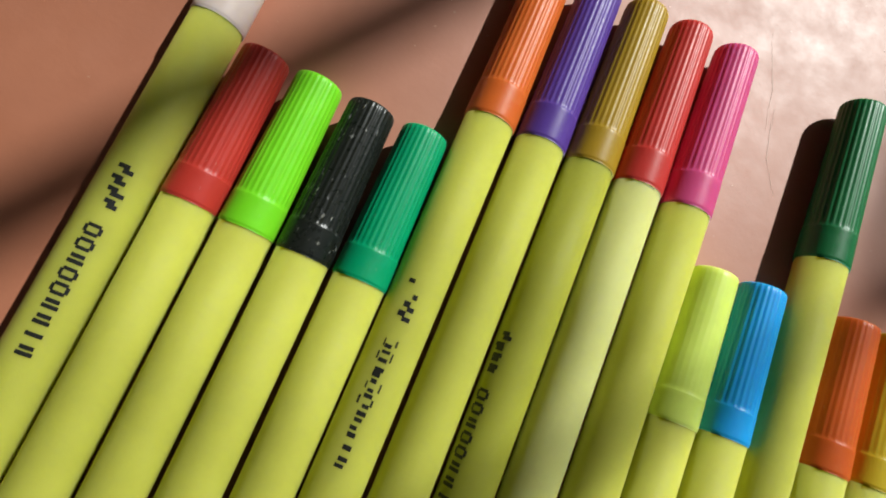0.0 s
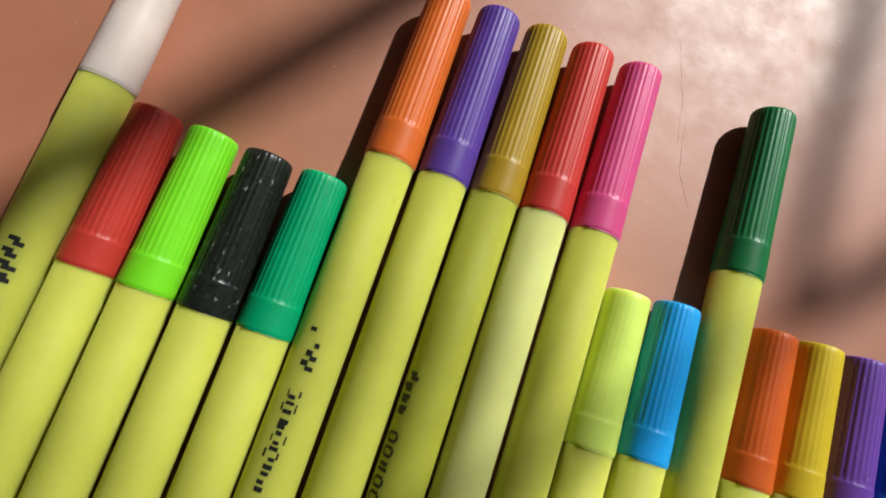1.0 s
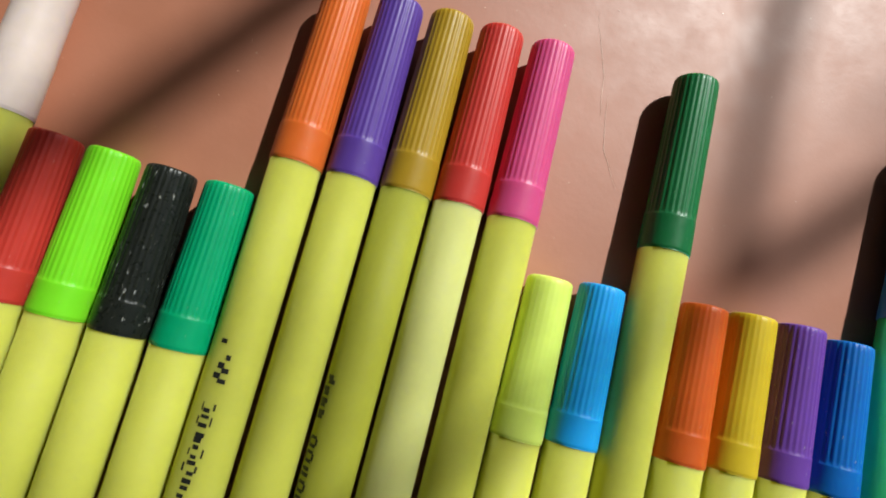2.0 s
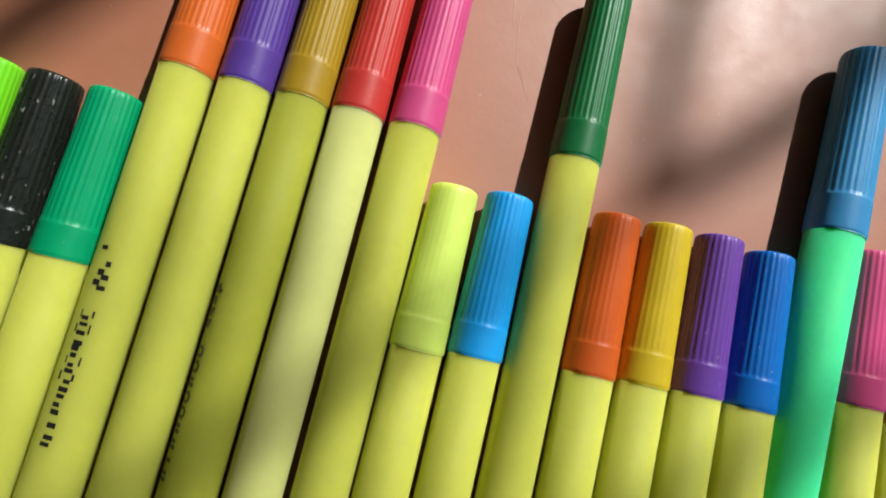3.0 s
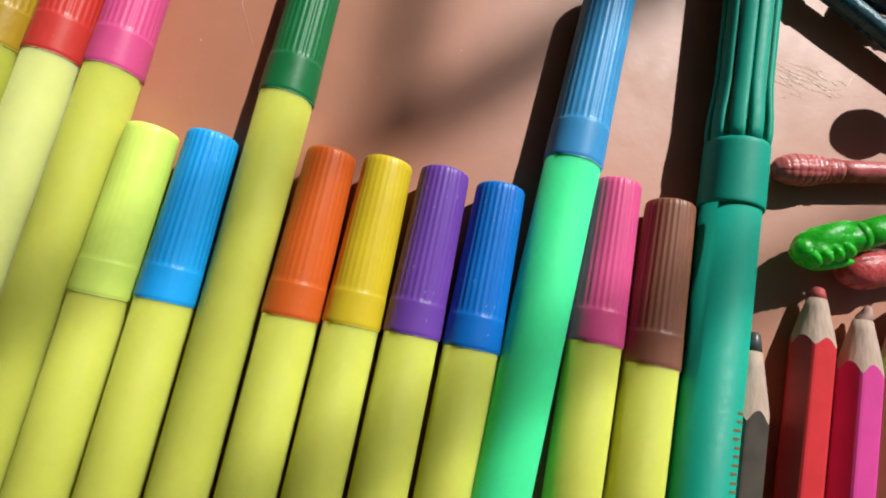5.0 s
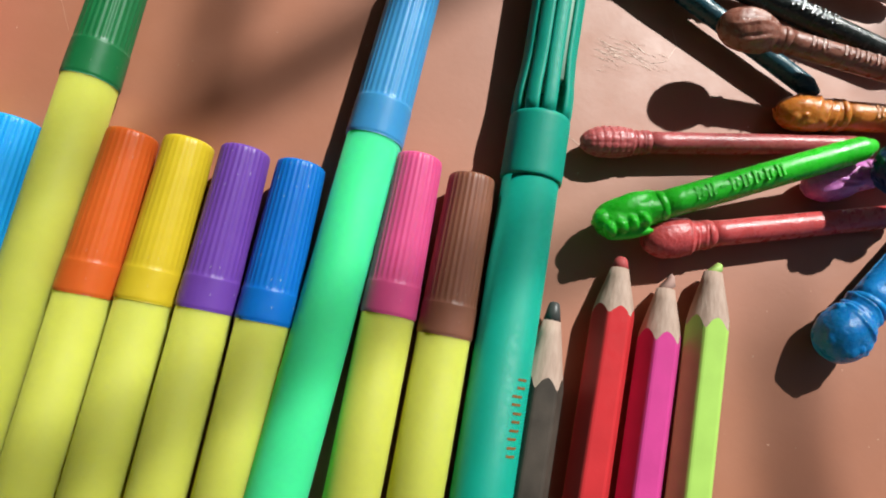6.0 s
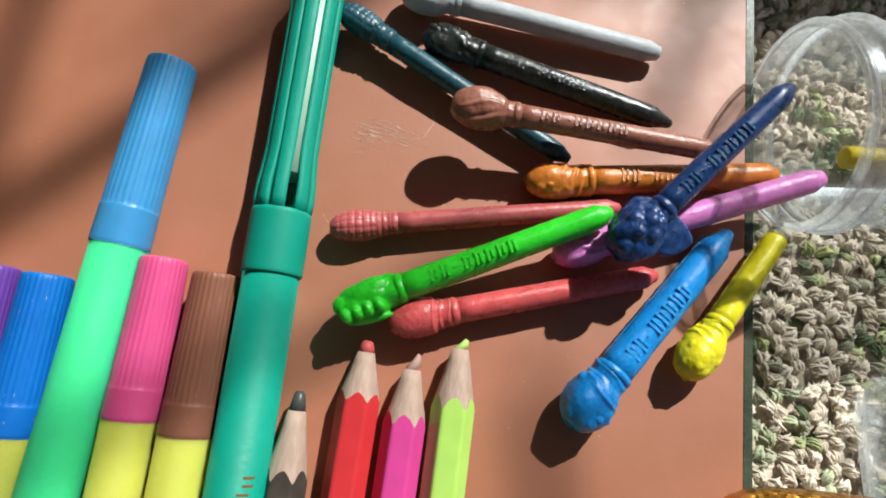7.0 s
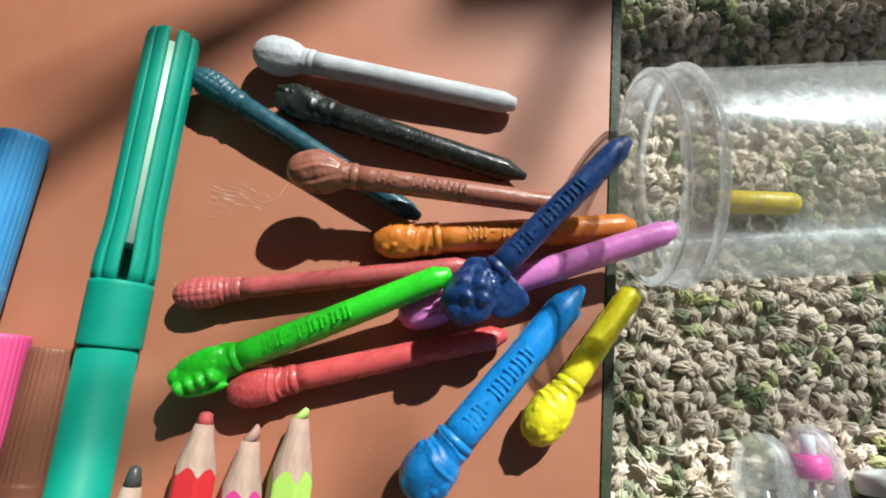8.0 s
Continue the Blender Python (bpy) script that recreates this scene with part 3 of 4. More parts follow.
def moulded_head(kind, rh, r0, neck, seed):
    """The moulded knob of a crayon, as plain rounded forms, ridges and furrows."""
    bm = bmesh.new()
    nu, nv = 84, 72
    rings = []
    for j in range(nv):
        k = (j + 0.5) / nv
        y = k * neck
        r = rh * max(0.06, 1 - abs((k - 0.44) / 0.46) ** 2.3) ** 0.5
        r = max(r, r0 * 1.04) if k > 0.5 else r
        ring = []
        for i in range(nu):
            t = 2 * math.pi * i / nu
            top = max(0.0, math.sin(t))
            f = 1.0
            if kind == "bulb":
                for at, amp in ((0.66, 0.07), (0.77, 0.09), (0.90, 0.07)):
                    f += amp * ridge(k - at - 0.03 * math.sin(t * 2 + seed), 0.022)
                f += 0.05 * ridge(math.cos(t - 0.5), 0.10) * (k < 0.62)
                f -= 0.05 * ridge(k - 0.715, 0.02)
            elif kind == "grid":
                if k < 0.70:
                    f -= 0.05 * ridge((k * 9.0) % 1.0 - 0.5, 0.16) + 0.045 * ridge((t * 13 / (2 * math.pi)) % 1.0 - 0.5, 0.16)
                for at in (0.74, 0.82, 0.92):
                    f += 0.08 * ridge(k - at, 0.02)
            elif kind == "folds":
                for n, (at, amp, span_t) in enumerate(((0.58, 0.20, 0.7), (0.68, 0.22, 0.75), (0.78, 0.22, 0.8), (0.92, 0.14, 3.0))):
                    mid = 1.57 + 1.1 * math.sin(seed * 1.7 + n * 0.9)
                    dt = math.atan2(math.sin(t - mid), math.cos(t - mid))
                    d = k - at - 0.05 * math.cos(dt * 1.4 + seed) - 0.02 * math.sin(3 * t + n)
                    f += amp * 0.6 * (ridge(d, 0.03) - 0.55 * ridge(d - 0.05, 0.02)) * ridge(dt, span_t)
                f += 0.10 * top * ridge(k - 0.30, 0.16) * math.cos(3 * (t - 1.57) + seed)
            elif kind == "cheek":
                # a smooth cap with lengthwise creases over a fuller underside
                for n, (at, amp) in enumerate(((0.75, 0.08), (1.35, 0.10), (1.95, 0.09), (2.5, 0.07))):
                    dt = t - at - 0.30 * math.sin(k * 4.5 + n + seed)
                    f += amp * (ridge(dt, 0.10) - 0.6 * ridge(dt - 0.2, 0.08)) * ridge(k - 0.45, 0.28)
                f += 0.10 * top * ridge(k - 0.78, 0.06) * ridge(math.cos(t) + 0.3, 0.5)
            elif kind == "smooth":
                f += 0.012 * math.sin(t * 11) * (k < 0.7) + 0.03 * ridge(k - 0.80, 0.02) + 0.03 * ridge(k - 0.88, 0.02)
            else:
                f += 0.06 * math.sin(4 * t + 8 * k + seed)
            q = Vector((math.cos(t) * 1.6, y * 420, math.sin(t) * 1.6 + seed * 7))
            f += 0.035 * noise.noise(q) + 0.015 * noise.noise(q * 2.7)
            # mould line round both sides
            f += 0.045 * (ridge(math.sin(t) + 0.12, 0.07))
            ring.append((r * f * math.cos(t) * 1.04, y, r * f * math.sin(t) * 0.94))
        rings.append(ring)
    loft(bm, rings)
    rnd = random.Random(seed)
    if kind == "knuckle":
        for i in range(4):
            bead(bm, (rh * 0.50, neck * (0.13 + 0.165 * i), rh * 0.58), (rh * 0.46, neck * 0.085, rh * 0.52), 0.3 + rnd.uniform(-0.1, 0.1))
        bead(bm, (rh * 0.98, neck * 0.42, rh * 0.18), (rh * 0.26, neck * 0.34, rh * 0.36), -0.12)
        bead(bm, (-rh * 0.35, neck * 0.50, rh * 0.42), (rh * 0.66, neck * 0.36, rh * 0.52), 0.15)
        bead(bm, (-rh * 0.10, neck * 0.10, rh * 0.30), (rh * 0.55, neck * 0.14, rh * 0.5), 0.0)
    if kind == "folds":
        for x, k, z, w in ((0.35, 0.22, 0.60, 0.30), (-0.38, 0.20, 0.56, 0.28), (0.02, 0.36, 0.80, 0.30), (-0.55, 0.42, 0.64, 0.28), (0.60, 0.44, 0.56, 0.28), (-0.15, 0.14, 0.42, 0.30), (-0.30, 0.52, 0.78, 0.20), (0.30, 0.56, 0.76, 0.20)):
            bead(bm, (rh * x, neck * k, rh * z * 0.84), (rh * w * 1.15, rh * w * rnd.uniform(1.1, 1.5), rh * w * 0.8), rnd.uniform(-0.5, 0.5))
        for i in range(6):
            t, k = rnd.uniform(0.3, 2.85), rnd.uniform(0.18, 0.60)
            rr = rh * max(0.2, 1 - abs((k - 0.44) / 0.46) ** 2.3) ** 0.5 * 0.84
            w = rnd.uniform(0.18, 0.26) * rh
            bead(bm, (rr * math.cos(t), neck * k, rr * math.sin(t) * 0.94), (w, w * rnd.uniform(1.0, 1.4), w), rnd.uniform(0, 3))
    if kind == "cluster":
        for x, k, z, w in ((0.0, 0.62, 0.72, 0.36), (-0.44, 0.50, 0.58, 0.36), (0.40, 0.52, 0.60, 0.34), (-0.05, 0.40, 0.74, 0.34), (0.46, 0.28, 0.44, 0.34), (-0.46, 0.26, 0.42, 0.34), (0.02, 0.16, 0.50, 0.36), (-0.2, 0.74, 0.58, 0.26), (0.3, 0.73, 0.55, 0.26)):
            bead(bm, (rh * x, neck * k, rh * z), (rh * w, rh * w * 1.15, rh * w * 0.95), rnd.uniform(-0.5, 0.5))
        for v in bm.verts:
            v.co += Vector((1, 1, 1)) * 0.00022 * noise.noise(v.co * 900)
    if kind == "rough":
        for i in range(26):
            t, k = rnd.uniform(0.2, 2.95), rnd.uniform(0.08, 0.85)
            rr = rh * max(0.2, 1 - abs((k - 0.44) / 0.46) ** 2.3) ** 0.5 * 0.93
            w = rnd.uniform(0.10, 0.24) * rh
            bead(bm, (rr * math.cos(t), neck * k, rr * math.sin(t) * 0.94), (w, w * rnd.uniform(0.7, 2.0), w * 0.8), rnd.uniform(0, 3))
    return bm


def fuse(ob, size):
    """Melt the overlapping lumps of a head into one skin."""
    mod = ob.modifiers.new("fuse", "REMESH")
    mod.mode, mod.voxel_size, mod.use_smooth_shade = "VOXEL", size, True
    old = ob.data
    solid = bpy.data.meshes.new_from_object(ob.evaluated_get(bpy.context.evaluated_depsgraph_get()))
    ob.modifiers.clear()
    solid.materials.clear()
    solid.materials.append(old.materials[0])
    ob.data = solid
    bpy.data.meshes.remove(old)


def raised_marks(shaft, mat, start, pitch, z, half, seed):
    """Eight small raised marks along the top of a shaft, each of two or three plain bars."""
    rnd = random.Random(seed)
    w = 0.00022
    lo, hi = z - 0.0007, z + 0.00022
    for i in range(8):
        y = start + i * pitch
        if i == 2:
            part("raised_bar", box(-w, w, y - 0.0006, y + 0.0006, lo, hi), mat, shaft, smooth=False)
            continue
        for at, reach in ((y - 0.00052, half), (y + 0.00048, half * rnd.uniform(0.55, 0.95))):
            part("raised_bar", box(-reach, reach, at - w, at + w, lo, hi - 0.00005), mat, shaft, smooth=False)


def crayon(name_colour, colour, head, tip, look_words, seed, kind="bulb", r0=0.0026, rh=0.004, text=True, spin=0.0, flaps=(), end=0.45, point=0.0026, neck=0.0138, rough=0.28):
    """A wax crayon with a moulded knob for a head; from the head's end to the point."""
    a, b = Vector(head), Vector(tip)
    length = (b - a).length
    ahead = (b - a).normalized()
    side = ahead.cross(Vector((0, 0, 1))).normalized()
    up = side.cross(ahead)
    m = Matrix((side, ahead, up)).transposed().to_4x4()
    m.translation = a
    m = m @ pose(0, 0, 0, 0, spin, 0)
    mat = wax(name_colour + "_wax", colour, rough)
    cr = thing("crayon", m, look_words, "crayon", "crayons with moulded heads")
    r1 = r0 * 0.9
    prof = [(neck - 0.001, r0, 0)]
    for k in range(1, 13):
        f = k / 13
        prof.append((neck + (length - point - neck) * f, (r0 + (r1 - r0) * f) * (1 + 0.015 * noise.noise(Vector((seed, f * 6, 0)))), 0))
    prof += [(length - point - 0.0004, r1, 0), (length - point, r1 * 0.95, 0), (length - point * 0.5, r1 * (0.45 + 0.5 * end), 0), (length - 0.0004, r1 * (end + 0.08), 0), (length, r1 * end * 0.75, 0)]
    bm = lathe(prof, 40)
    for v in bm.verts:
        d = noise.noise(v.co * 260 + Vector((seed * 3.1, 0, 0))) * 0.00012
        v.co.x += d
        v.co.z += d
    shaft = part("shaft", bm, mat, cr)
    # ragged mould seam along both sides of the shaft
    for s in (-1, 1):
        bm = bmesh.new()
        low, top = [], []
        n = 40
        for i in range(n):
            y = neck + (length * 0.92 - neck) * i / (n - 1)
            rr = r0 + (r1 - r0) * (y - neck) / (length - neck)
            x = s * (rr * 0.985 + 0.00012 + 0.00016 * noise.noise(Vector((y * 700, s, seed))))
            low.append((x, y, -0.00055))
            top.append((x, y, -0.00035))
        inner = [(s * r0 * 0.8, v[1], v[2]) for v in low]
        rows = [[bm.verts.new(v) for v in line] for line in (inner, low, top, [(s * r0 * 0.8, v[1], v[2]) for v in top])]
        for p, q in zip(rows, rows[1:]):
            for i in range(n - 1):
                bm.faces.new((p[i], p[i + 1], q[i + 1], q[i]))
        part("mould_seam", bm, mat, shaft, smooth=False)
    knob = part("head", moulded_head(kind, rh, r0, neck, seed), mat, cr)
    if kind in ("knuckle", "cluster", "rough", "folds"):
        fuse(knob, 0.00022)
    part("collar", lathe([(neck - 0.0012, r0 * 1.0, 0), (neck - 0.0008, r0 * 1.10, 0), (neck - 0.0001, r0 * 1.12, 0), (neck + 0.0003, r0 * 1.02, 0), (neck + 0.0006, r0 * 0.98, 0)], 40), mat, cr)
    # thin ragged flash of wax left by the mould round the head
    bm = bmesh.new()
    n = 64
    top, low = [], []
    for i in range(n):
        t = 2 * math.pi * i / n
        grow = 1.0 + 0.09 * noise.noise(Vector((math.cos(t) * 3.5, math.sin(t) * 3.5, seed)))
        x, y = rh * 1.03 * grow * math.cos(t), neck * 0.47 + neck * 0.49 * grow * math.sin(t)
        wob = 0.0003 * noise.noise(Vector((x * 700, y * 700, seed)))
        top.append((x, y, -0.0003 + wob))
        low.append((x, y, -0.0006 + wob))
    loft(bm, [low, top])
    part("mould_flash", bm, mat, knob, smooth=False)
    # broad torn flaps of flash: (side, from y, to y, reach, droop)
    for s, y0, y1, reach, droop in flaps:
        bm = bmesh.new()
        nx, ny = 10, 18
        grid = []
        for j in range(ny):
            y = y0 + (y1 - y0) * j / (ny - 1)
            edge = reach * (0.86 + 0.30 * noise.noise(Vector((y * 180, seed, s)))) * (1 - 0.25 * abs(2 * j / (ny - 1) - 1) ** 4)
            grid.append([Vector((s * (rh * 0.5 + (edge - rh * 0.5) * i / (nx - 1)), y + 0.0006 * (i / nx) * noise.noise(Vector((i * 0.7, j * 0.3, seed))), 0.0004 - droop * (i / (nx - 1)) ** 1.5 + 0.0003 * noise.noise(Vector((i * 0.4, j * 0.25, seed + 3))))) for i in range(nx)])
        for dz in (0.00022, -0.00022):
            vs = [[bm.verts.new(v + Vector((0, 0, dz))) for v in line] for line in grid]
            for p, q in zip(vs, vs[1:]):
                for i in range(nx - 1):
                    bm.faces.new((p[i], p[i + 1], q[i + 1], q[i]))
        bmesh.ops.bridge_loops(bm, edges=[e for e in bm.edges if len(e.link_faces) == 1])
        part("wax_flap", bm, mat, knob)
    if text:
        raised_marks(shaft, mat, text if text is not True else 0.0205, 0.00235, r0 * 0.955, r0 * 0.46, seed)
    return cr


crayon("white", (0.45, 0.47, 0.49), (0.0880, 0.1052, 0.0046), (0.1480, 0.0976, 0.0030), "white wax crayon with a rounded moulded head", 1, "smooth", 0.0026, 0.0042, False, end=0.6, rough=0.5)
crayon("black", (0.02, 0.024, 0.021), (0.0944, 0.0948, 0.0042), (0.1512, 0.0808, 0.0030), "black wax crayon with a lumpy moulded head", 2, "rough", 0.0028, 0.0037, end=0.3, point=0.0045, rough=0.2)
crayon("dark_teal", (0.02, 0.085, 0.115), (0.0750, 0.0985, 0.0046), (0.1292, 0.0695, 0.0032), "dark teal blue wax crayon lying under a brown one", 3, "grid", 0.0023, 0.0032, False)
crayon("brown", (0.31, 0.118, 0.08), (0.1024, 0.0752, 0.0120), (0.1590, 0.0732, 0.0085), "reddish brown wax crayon propped on another", 4, "cheek", 0.0024, 0.0041, 0.0190)
crayon("orange", (0.63, 0.20, 0.03), (0.1201, 0.0632, 0.0040), (0.1746, 0.0716, 0.0036), "orange wax crayon with a lumpy moulded head", 5, "folds", 0.0031, 0.0037)
crayon("magenta", (0.68, 0.22, 0.56), (0.1273, 0.0480, 0.0036), (0.1812, 0.0702, 0.0085), "pinkish purple wax crayon reaching into the jar", 6, "cheek", 0.0028, 0.0037, False, end=0.6)
crayon("maroon", (0.46, 0.10, 0.10), (0.0803, 0.0484, 0.0036), (0.1408, 0.0604, 0.0028), "maroon wax crayon with a ringed moulded head", 7, "grid", 0.0022, 0.0032, False)
crayon("green", (0.03, 0.62, 0.025), (0.0848, 0.0312, 0.0054), (0.1370, 0.0570, 0.0100), "bright green wax crayon lying over two others", 8, "knuckle", 0.0028, 0.0038, flaps=((-1, 0.0050, 0.0135, 0.0044, 0.0002),))
crayon("red", (0.60, 0.09, 0.09), (0.0950, 0.0302, 0.0042), (0.1492, 0.0466, 0.0032), "red wax crayon with a rounded moulded head", 9, "bulb", 0.0026, 0.0038, False)
crayon("navy", (0.010, 0.042, 0.15), (0.1372, 0.0478, 0.0120), (0.1687, 0.0845, 0.0180), "navy blue wax crayon on top of the pile", 10, "cluster", 0.0026, 0.0048, 0.0190, flaps=((1, 0.0065, 0.0140, 0.0102, 0.0012), (-1, 0.0040, 0.0130, 0.0062, 0.0008)))
crayon("blue", (0.01, 0.27, 0.70), (0.1326, 0.0146, 0.0052), (0.1638, 0.0576, 0.0040), "bright blue wax crayon with a folded moulded head", 11, "folds", 0.0036, 0.0049, 0.0185, end=0.3, point=0.0050)
crayon("yellow", (0.80, 0.70, 0.02), (0.1548, 0.0264, 0.0044), (0.1742, 0.0576, 0.0040), "yellow wax crayon with a folded head at the board's edge", 12, "folds", 0.0027, 0.0041, False, end=0.85, point=0.0008)


# ---- jar ----
def jar(m):
    ob = thing("jar", m, "clear scratched plastic jar lying open on the carpet", "jar")
    R = 0.0211

    def shell(prof, thick=0.0008, segs=112):
        inner = [(y, r - thick, 0) for y, r, _ in reversed(prof)]
        return lathe(prof + inner, segs, R, close=(False, False))

    part("lip", shell([(0, R - 0.0006, 0), (0.0002, R + 0.0001, 0), (0.0006, R + 0.0003, 0), (0.0011, R + 0.0002, 0)], 0.0011), MILKY, ob, "milky rounded lip of the mouth")
    part("collar", shell([(0.0011, R + 0.0001, 0), (0.0030, R + 0.0002, 0), (0.0056, R + 0.0003, 0)]), COLLAR, ob, "scratched clear collar")
    part("bead", shell([(0.0056, R + 0.0003, 0), (0.0060, R + 0.0009, 0), (0.0068, R + 0.0010, 0), (0.0073, R + 0.0004, 0), (0.0076, R - 0.0004, 0)], 0.0010), MILKY, ob, "milky raised ring below the mouth")
    body = part("body", shell([(0.0076, R - 0.0005, 0), (0.010, R - 0.0003, 0), (0.0885, R - 0.0003, 0), (0.0910, R - 0.0014, 0)]), CLEAR, ob)
    part("base", lathe([(0.0910, R - 0.0016, 0), (0.0917, R - 0.0022, 0), (0.0917, 0.002, 0)], 96, R, close=(False, True)), CLEAR, ob)
    # scratches rubbed into the body
    rnd = random.Random(21)
    bm = bmesh.new()
    for k in range(150):
        y, a = rnd.uniform(0.010, 0.075), radians(rnd.uniform(40, 125))
        ln, tilt = rnd.choice((0.0002, 0.0003, 0.0005, 0.0016)), rnd.uniform(-0.5, 0.5)
        w = rnd.uniform(0.00003, 0.00009)
        row = []
        for f, ww in ((-1, 0.3), (0, 1), (1, 0.3)):
            aa = a + f * ln / R
            yy = y + f * ln * tilt
            row.append([bm.verts.new(((R - 0.00022) * math.cos(aa), yy + d * w * ww, R + (R - 0.00022) * math.sin(aa))) for d in (-1, 1)])
        for p, q in zip(row, row[1:]):
            bm.faces.new((p[0], q[0], q[1], p[1]))
    part("scratch_marks", bm, MILKY, body, "fine pale scratches")
    return ob


jar(pose(0.1732, 0.0788, FLOOR_Z + 0.0013, 0, 0, -90 + 7.5))
stub = thing("crayon_stub", pose(0.1955, 0.0818, -0.0052, 0, 0, -87), "short yellow wax crayon stub inside the clear jar", "crayon")
part("shaft", lathe([(0, 0.002, 0), (0.0004, 0.0027, 0), (0.0170, 0.0026, 0), (0.0180, 0.0022, 0), (0.0183, 0.001, 0)], 32), wax("lemon_yellow_wax", (0.66, 0.52, 0.03)), stub)


# ---- clear pens and gold pouch beside the board ----
def clear_pen(x, y, turn, label, band, lift=0.0, r=0.0064):
    ob = thing("gel_pen", pose(x, y, FLOOR_Z - 0.0005 + lift, 0, 0, turn), label, "pen", "clear gel pens")

    def cap_profile(r):
        prof = [(-0.12, r, 0), (-0.016, r, 0), (-0.011, r * 0.985, 0)]
        return prof + [(-0.011 + 0.011 * math.sin(u), r * max(0.03, math.cos(u)) ** 0.75 * 0.985, 0) for u in (0.25, 0.5, 0.75, 1.0, 1.2, 1.35, 1.47, 1.55)]

    outer, inner = cap_profile(r), [(q - 0.0009, w * 0.85, 0) for q, w, _ in reversed(cap_profile(r))]
    clear = part("clear_cap", lathe(outer + inner, 48, r, close=(False, False)), CLEAR_PEN, ob, "clear rounded cap")
    clear.visible_shadow = False
    part("colour_band", lathe([(-0.0105, r * 0.45, 0), (-0.0103, r * 0.56, 0), (-0.0062, r * 0.56, 0), (-0.006, r * 0.45, 0)], 32, r), band, ob)
    if band is not CLEAR_PEN:
        part("tip_tube", lathe([(-0.0062, r * 0.2, 0), (-0.006, r * 0.24, 0), (-0.0022, r * 0.22, 0), (-0.002, r * 0.1, 0)], 24, r), PALE, ob, "pale inner tube end")
    part("nib", lathe([(-0.034, 0.0033, 0), (-0.026, 0.0030, 0), (-0.0150, 0.0009, 0), (-0.0112, 0.0007, 0), (-0.0110, 0.0002, 0)], 32, r), STEEL, ob, "silvery metal cone")
    part("refill", lathe([(-0.12, 0.0024, 0), (-0.035, 0.0024, 0), (-0.034, 0.0020, 0)], 24, r), PALE, ob, "pale blue refill tube")
    return ob


def steel():
    m, nodes, links, p = material("brushed_steel")
    p.inputs["Metallic"].default_value = 1.0
    p.inputs["Base Color"].default_value = (0.55, 0.60, 0.64, 1)
    links.new(span(nodes, links, noise_node(nodes, links, 700, 4), 0.2, 0.4), p.inputs["Roughness"])
    return m


STEEL = steel()
PALE = plastic("pale_refill", (0.5, 0.6, 0.66), 0.3)
HOT = plastic("hot_pink_band", (0.75, 0.06, 0.36), 0.4)
clear_pen(0.2125, 0.0345, 4, "clear gel pen with a hot pink band on the carpet", HOT)
clear_pen(0.2035, 0.0318, 6, "clear gel pen without ink beside another on the carpet", CLEAR_PEN, -0.0012)


def ring_cap(x, y, turn):
    """The pale hollow end of a dark pen lying on the carpet."""
    ob = thing("dark_pen", pose(x, y, FLOOR_Z - 0.0006, 0, 0, turn), "dark pen with a pale hollow end on the carpet", "pen")
    r = 0.0062
    part("barrel", lathe([(-0.12, r * 0.8, 0), (-0.119, r * 0.92, 0), (-0.004, r * 0.92, 0), (-0.003, r * 0.7, 0)], 40, r), INK, ob)
    part("end_ring", lathe([(-0.004, r * 0.93, 0), (-0.0036, r, 0), (-0.0006, r, 0), (0, r * 0.94, 0), (0, r * 0.70, 0), (-0.0005, r * 0.64, 0), (-0.003, r * 0.62, 0)], 48, r, close=(False, False)), plastic("pale_grey_plastic", (0.45, 0.46, 0.45), 0.35), ob, "pale grey ring")
    return ob


ring_cap(0.2290, 0.0265, 8)


def gold_pouch():
    ob = thing("pouch", pose(0.1872, -0.0145, 0), "shiny gold holographic pouch on the board's edge", "pouch")
    bm = bmesh.new()
    rings = []
    for k, zz in ((0.2, 0.0002), (0.9, 0.0003), (1.0, 0.002), (0.97, 0.005), (0.8, 0.0072), (0.4, 0.008), (0.05, 0.0081)):
        ring = []
        for i in range(64):
            t = 2 * math.pi * i / 64
            q = (abs(math.cos(t)) ** 3.2 + abs(math.sin(t)) ** 3.2) ** (-1 / 3.2)
            w = 1 + 0.02 * noise.noise(Vector((math.cos(t) * 3, math.sin(t) * 3, k)))
            ring.append((0.030 * k * q * math.cos(t) * w, 0.022 * k * q * math.sin(t) * w, zz + 0.0006 * noise.noise(Vector((math.cos(t) * 2, math.sin(t) * 2, 4 * k)))))
        rings.append(ring)
    loft(bm, rings)
    part("foil", bm, metal_gold(), ob)


gold_pouch()


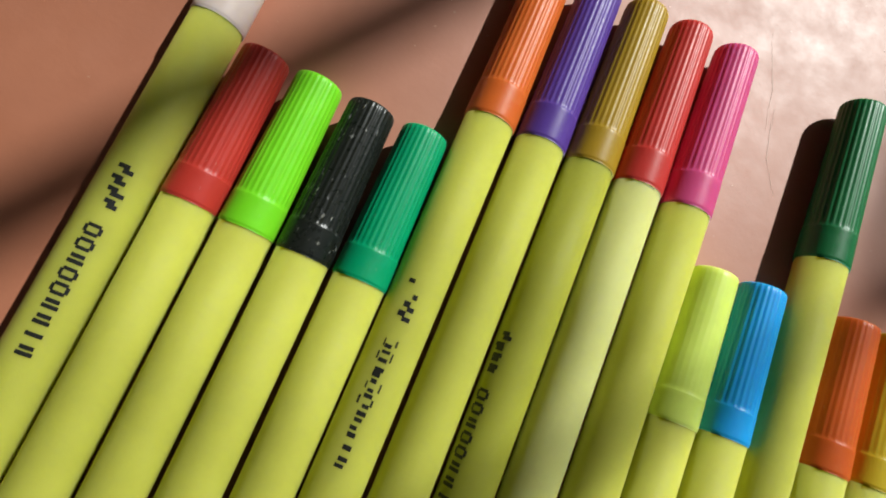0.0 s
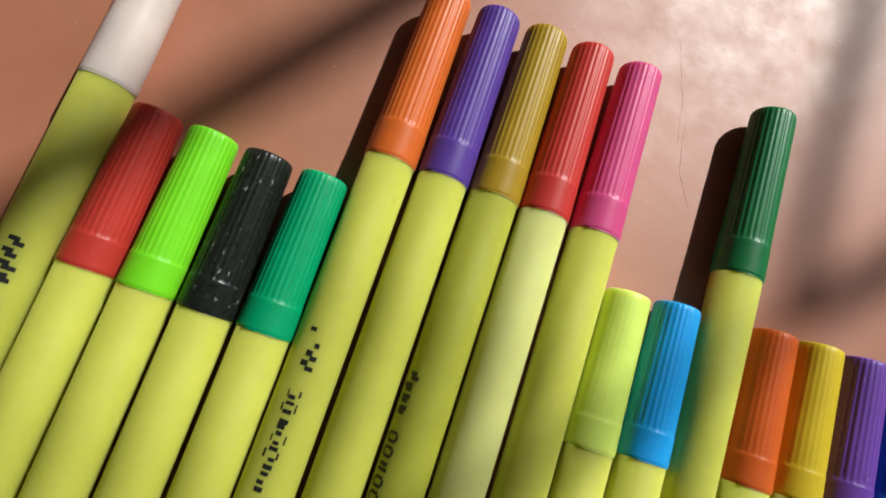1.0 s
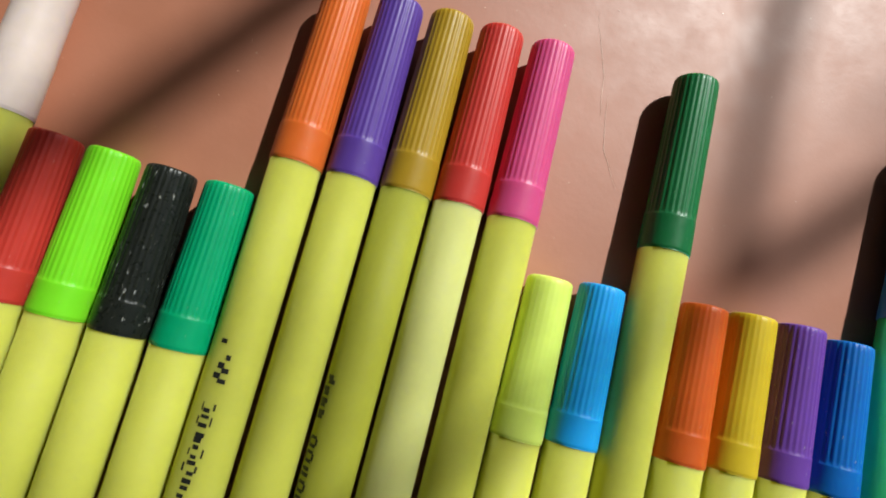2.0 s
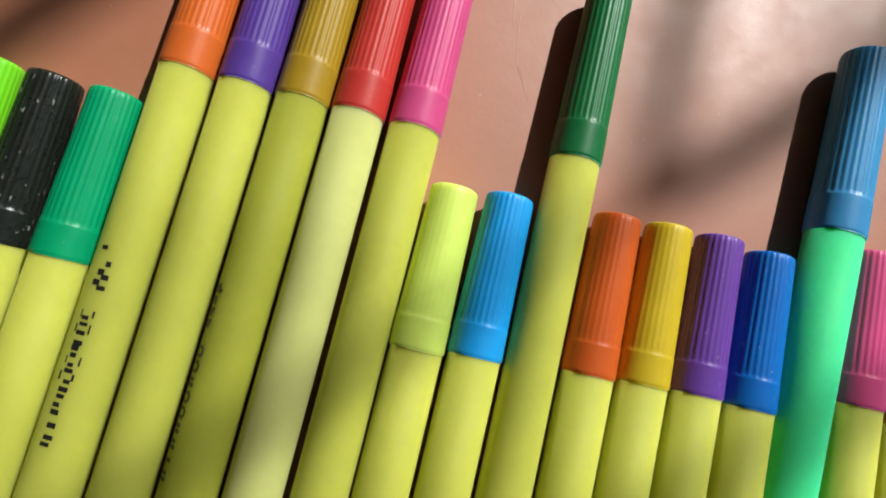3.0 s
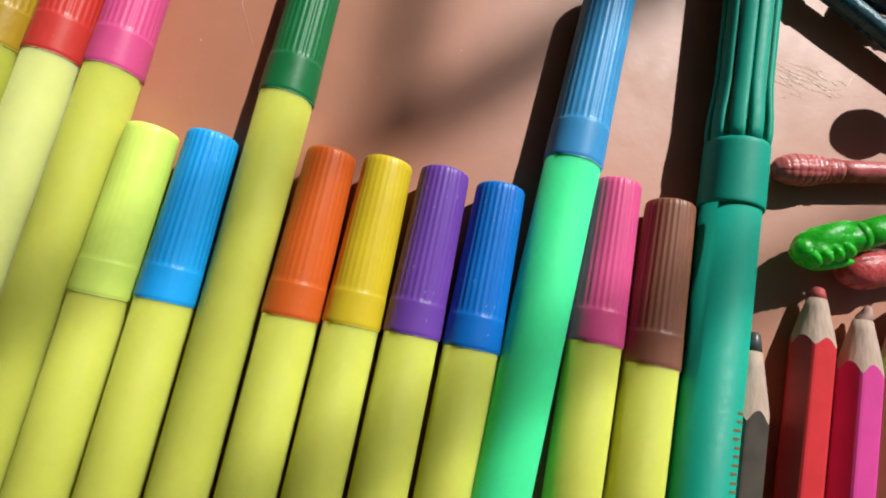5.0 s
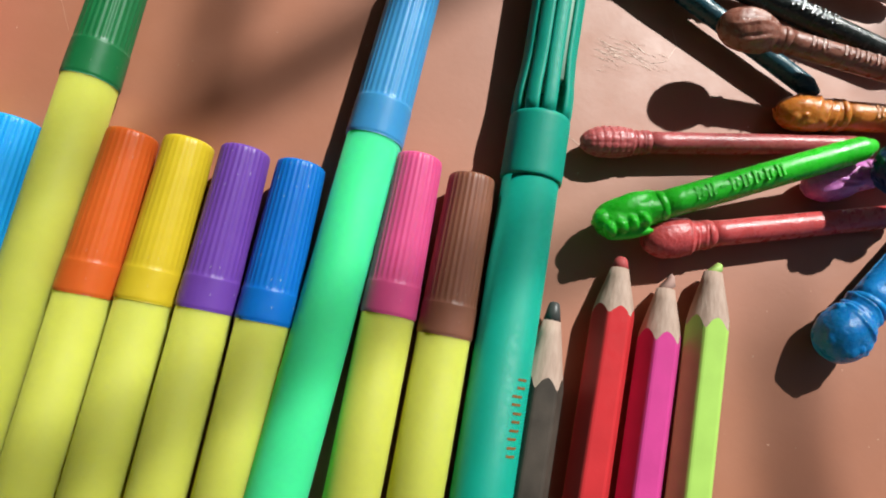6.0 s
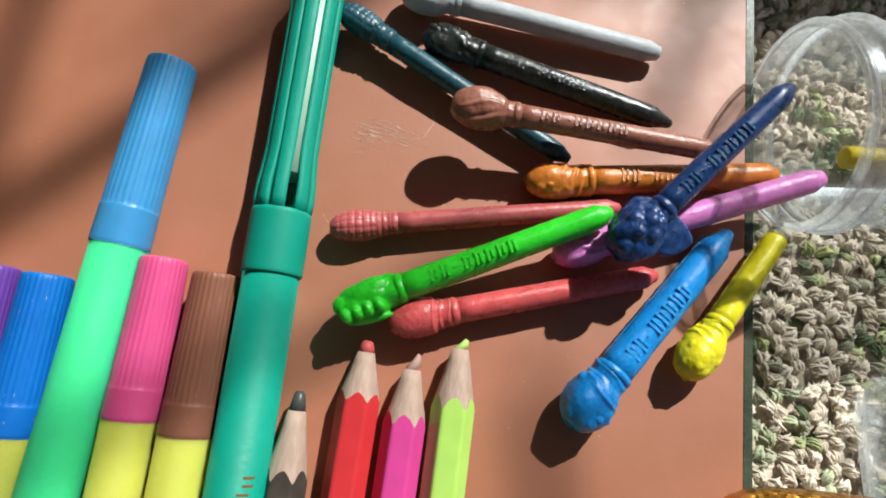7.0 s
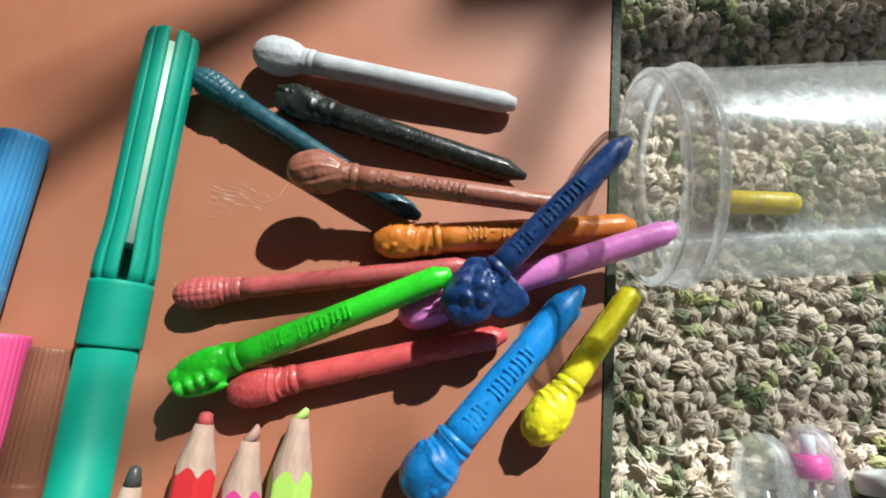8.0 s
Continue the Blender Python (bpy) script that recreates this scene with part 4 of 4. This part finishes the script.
# ---- an unseen tree added outside, whose branches throw the soft bands of shade ----
def shade_tree():
    tree = thing("tree", pose(1.7, 1.9, -0.2), "unseen bare tree added to throw bands of shade on the board", "tree")

    def limb(name, p0, p1, r0, r1, bend=0.02):
        bm = bmesh.new()
        d = (p1 - p0)
        s = d.cross(Vector((0, 0, 1)))
        s = (s if s.length > 1e-6 else Vector((1, 0, 0))).normalized()
        u = s.cross(d).normalized()
        rings = []
        for k in range(9):
            f = k / 8
            c = p0 + d * f + (s * noise.noise(p0 * 3 + Vector((f * 3, 0, 0))) + u * noise.noise(p0 * 5 + Vector((0, f * 3, 0)))) * bend * math.sin(math.pi * f)
            r = r0 + (r1 - r0) * f
            rings.append([tuple(c + (s * math.cos(t) + u * math.sin(t)) * r - Vector((1.7, 1.9, -0.2))) for t in (2 * math.pi * i / 10 for i in range(10))])
        loft(bm, rings)
        part(name, bm, BARK, tree)

    def over(x, y, h):
        return Vector((x, y, 0)) + SUN * h

    H = 0.62
    limb("trunk", Vector((1.7, 1.9, -0.2)), Vector((1.65, 1.95, 2.4)), 0.06, 0.035)
    bough = [over(0.175, 0.195, H), over(0.060, 0.190, H), over(-0.045, 0.170, H), over(-0.120, 0.160, H)]
    limb("bough", Vector((1.67, 1.93, 1.25)), bough[0], 0.022, 0.010)
    for p, q in zip(bough, bough[1:]):
        limb("bough", p, q, 0.009, 0.007, 0.002)
    for (x0, y0), (x1, y1), r0, r1 in SHADE:
        limb("branch", over(x0, y0, H), over(x1, y1, H), r0, r1, 0.004)


# branch lines, each placed where a soft band of shade should fall
SHADE = [
    ((0.130, 0.159), (0.004, 0.038), 0.0064, 0.0046),
    ((0.004, 0.038), (-0.035, 0.0), 0.0020, 0.0020),
    ((-0.035, 0.0), (-0.100, -0.0625), 0.0026, 0.0034),
    ((0.001, 0.036), (0.007, 0.170), 0.0036, 0.0046),
    ((0.110, 0.045), (-0.015, -0.046), 0.0030, 0.0024),
    ((-0.190, -0.055), (-0.095, 0.085), 0.0062, 0.0060),
    ((-0.230, -0.010), (-0.150, 0.110), 0.0050, 0.0056),
    ((0.030, 0.088), (0.150, 0.160), 0.0018, 0.0028),
    ((0.168, 0.138), (0.148, 0.080), 0.0044, 0.0030),
    ((0.125, 0.022), (0.145, -0.070), 0.0026, 0.0046),
    ((0.130, 0.126), (0.300, 0.150), 0.0070, 0.0150),
]
shade_tree()
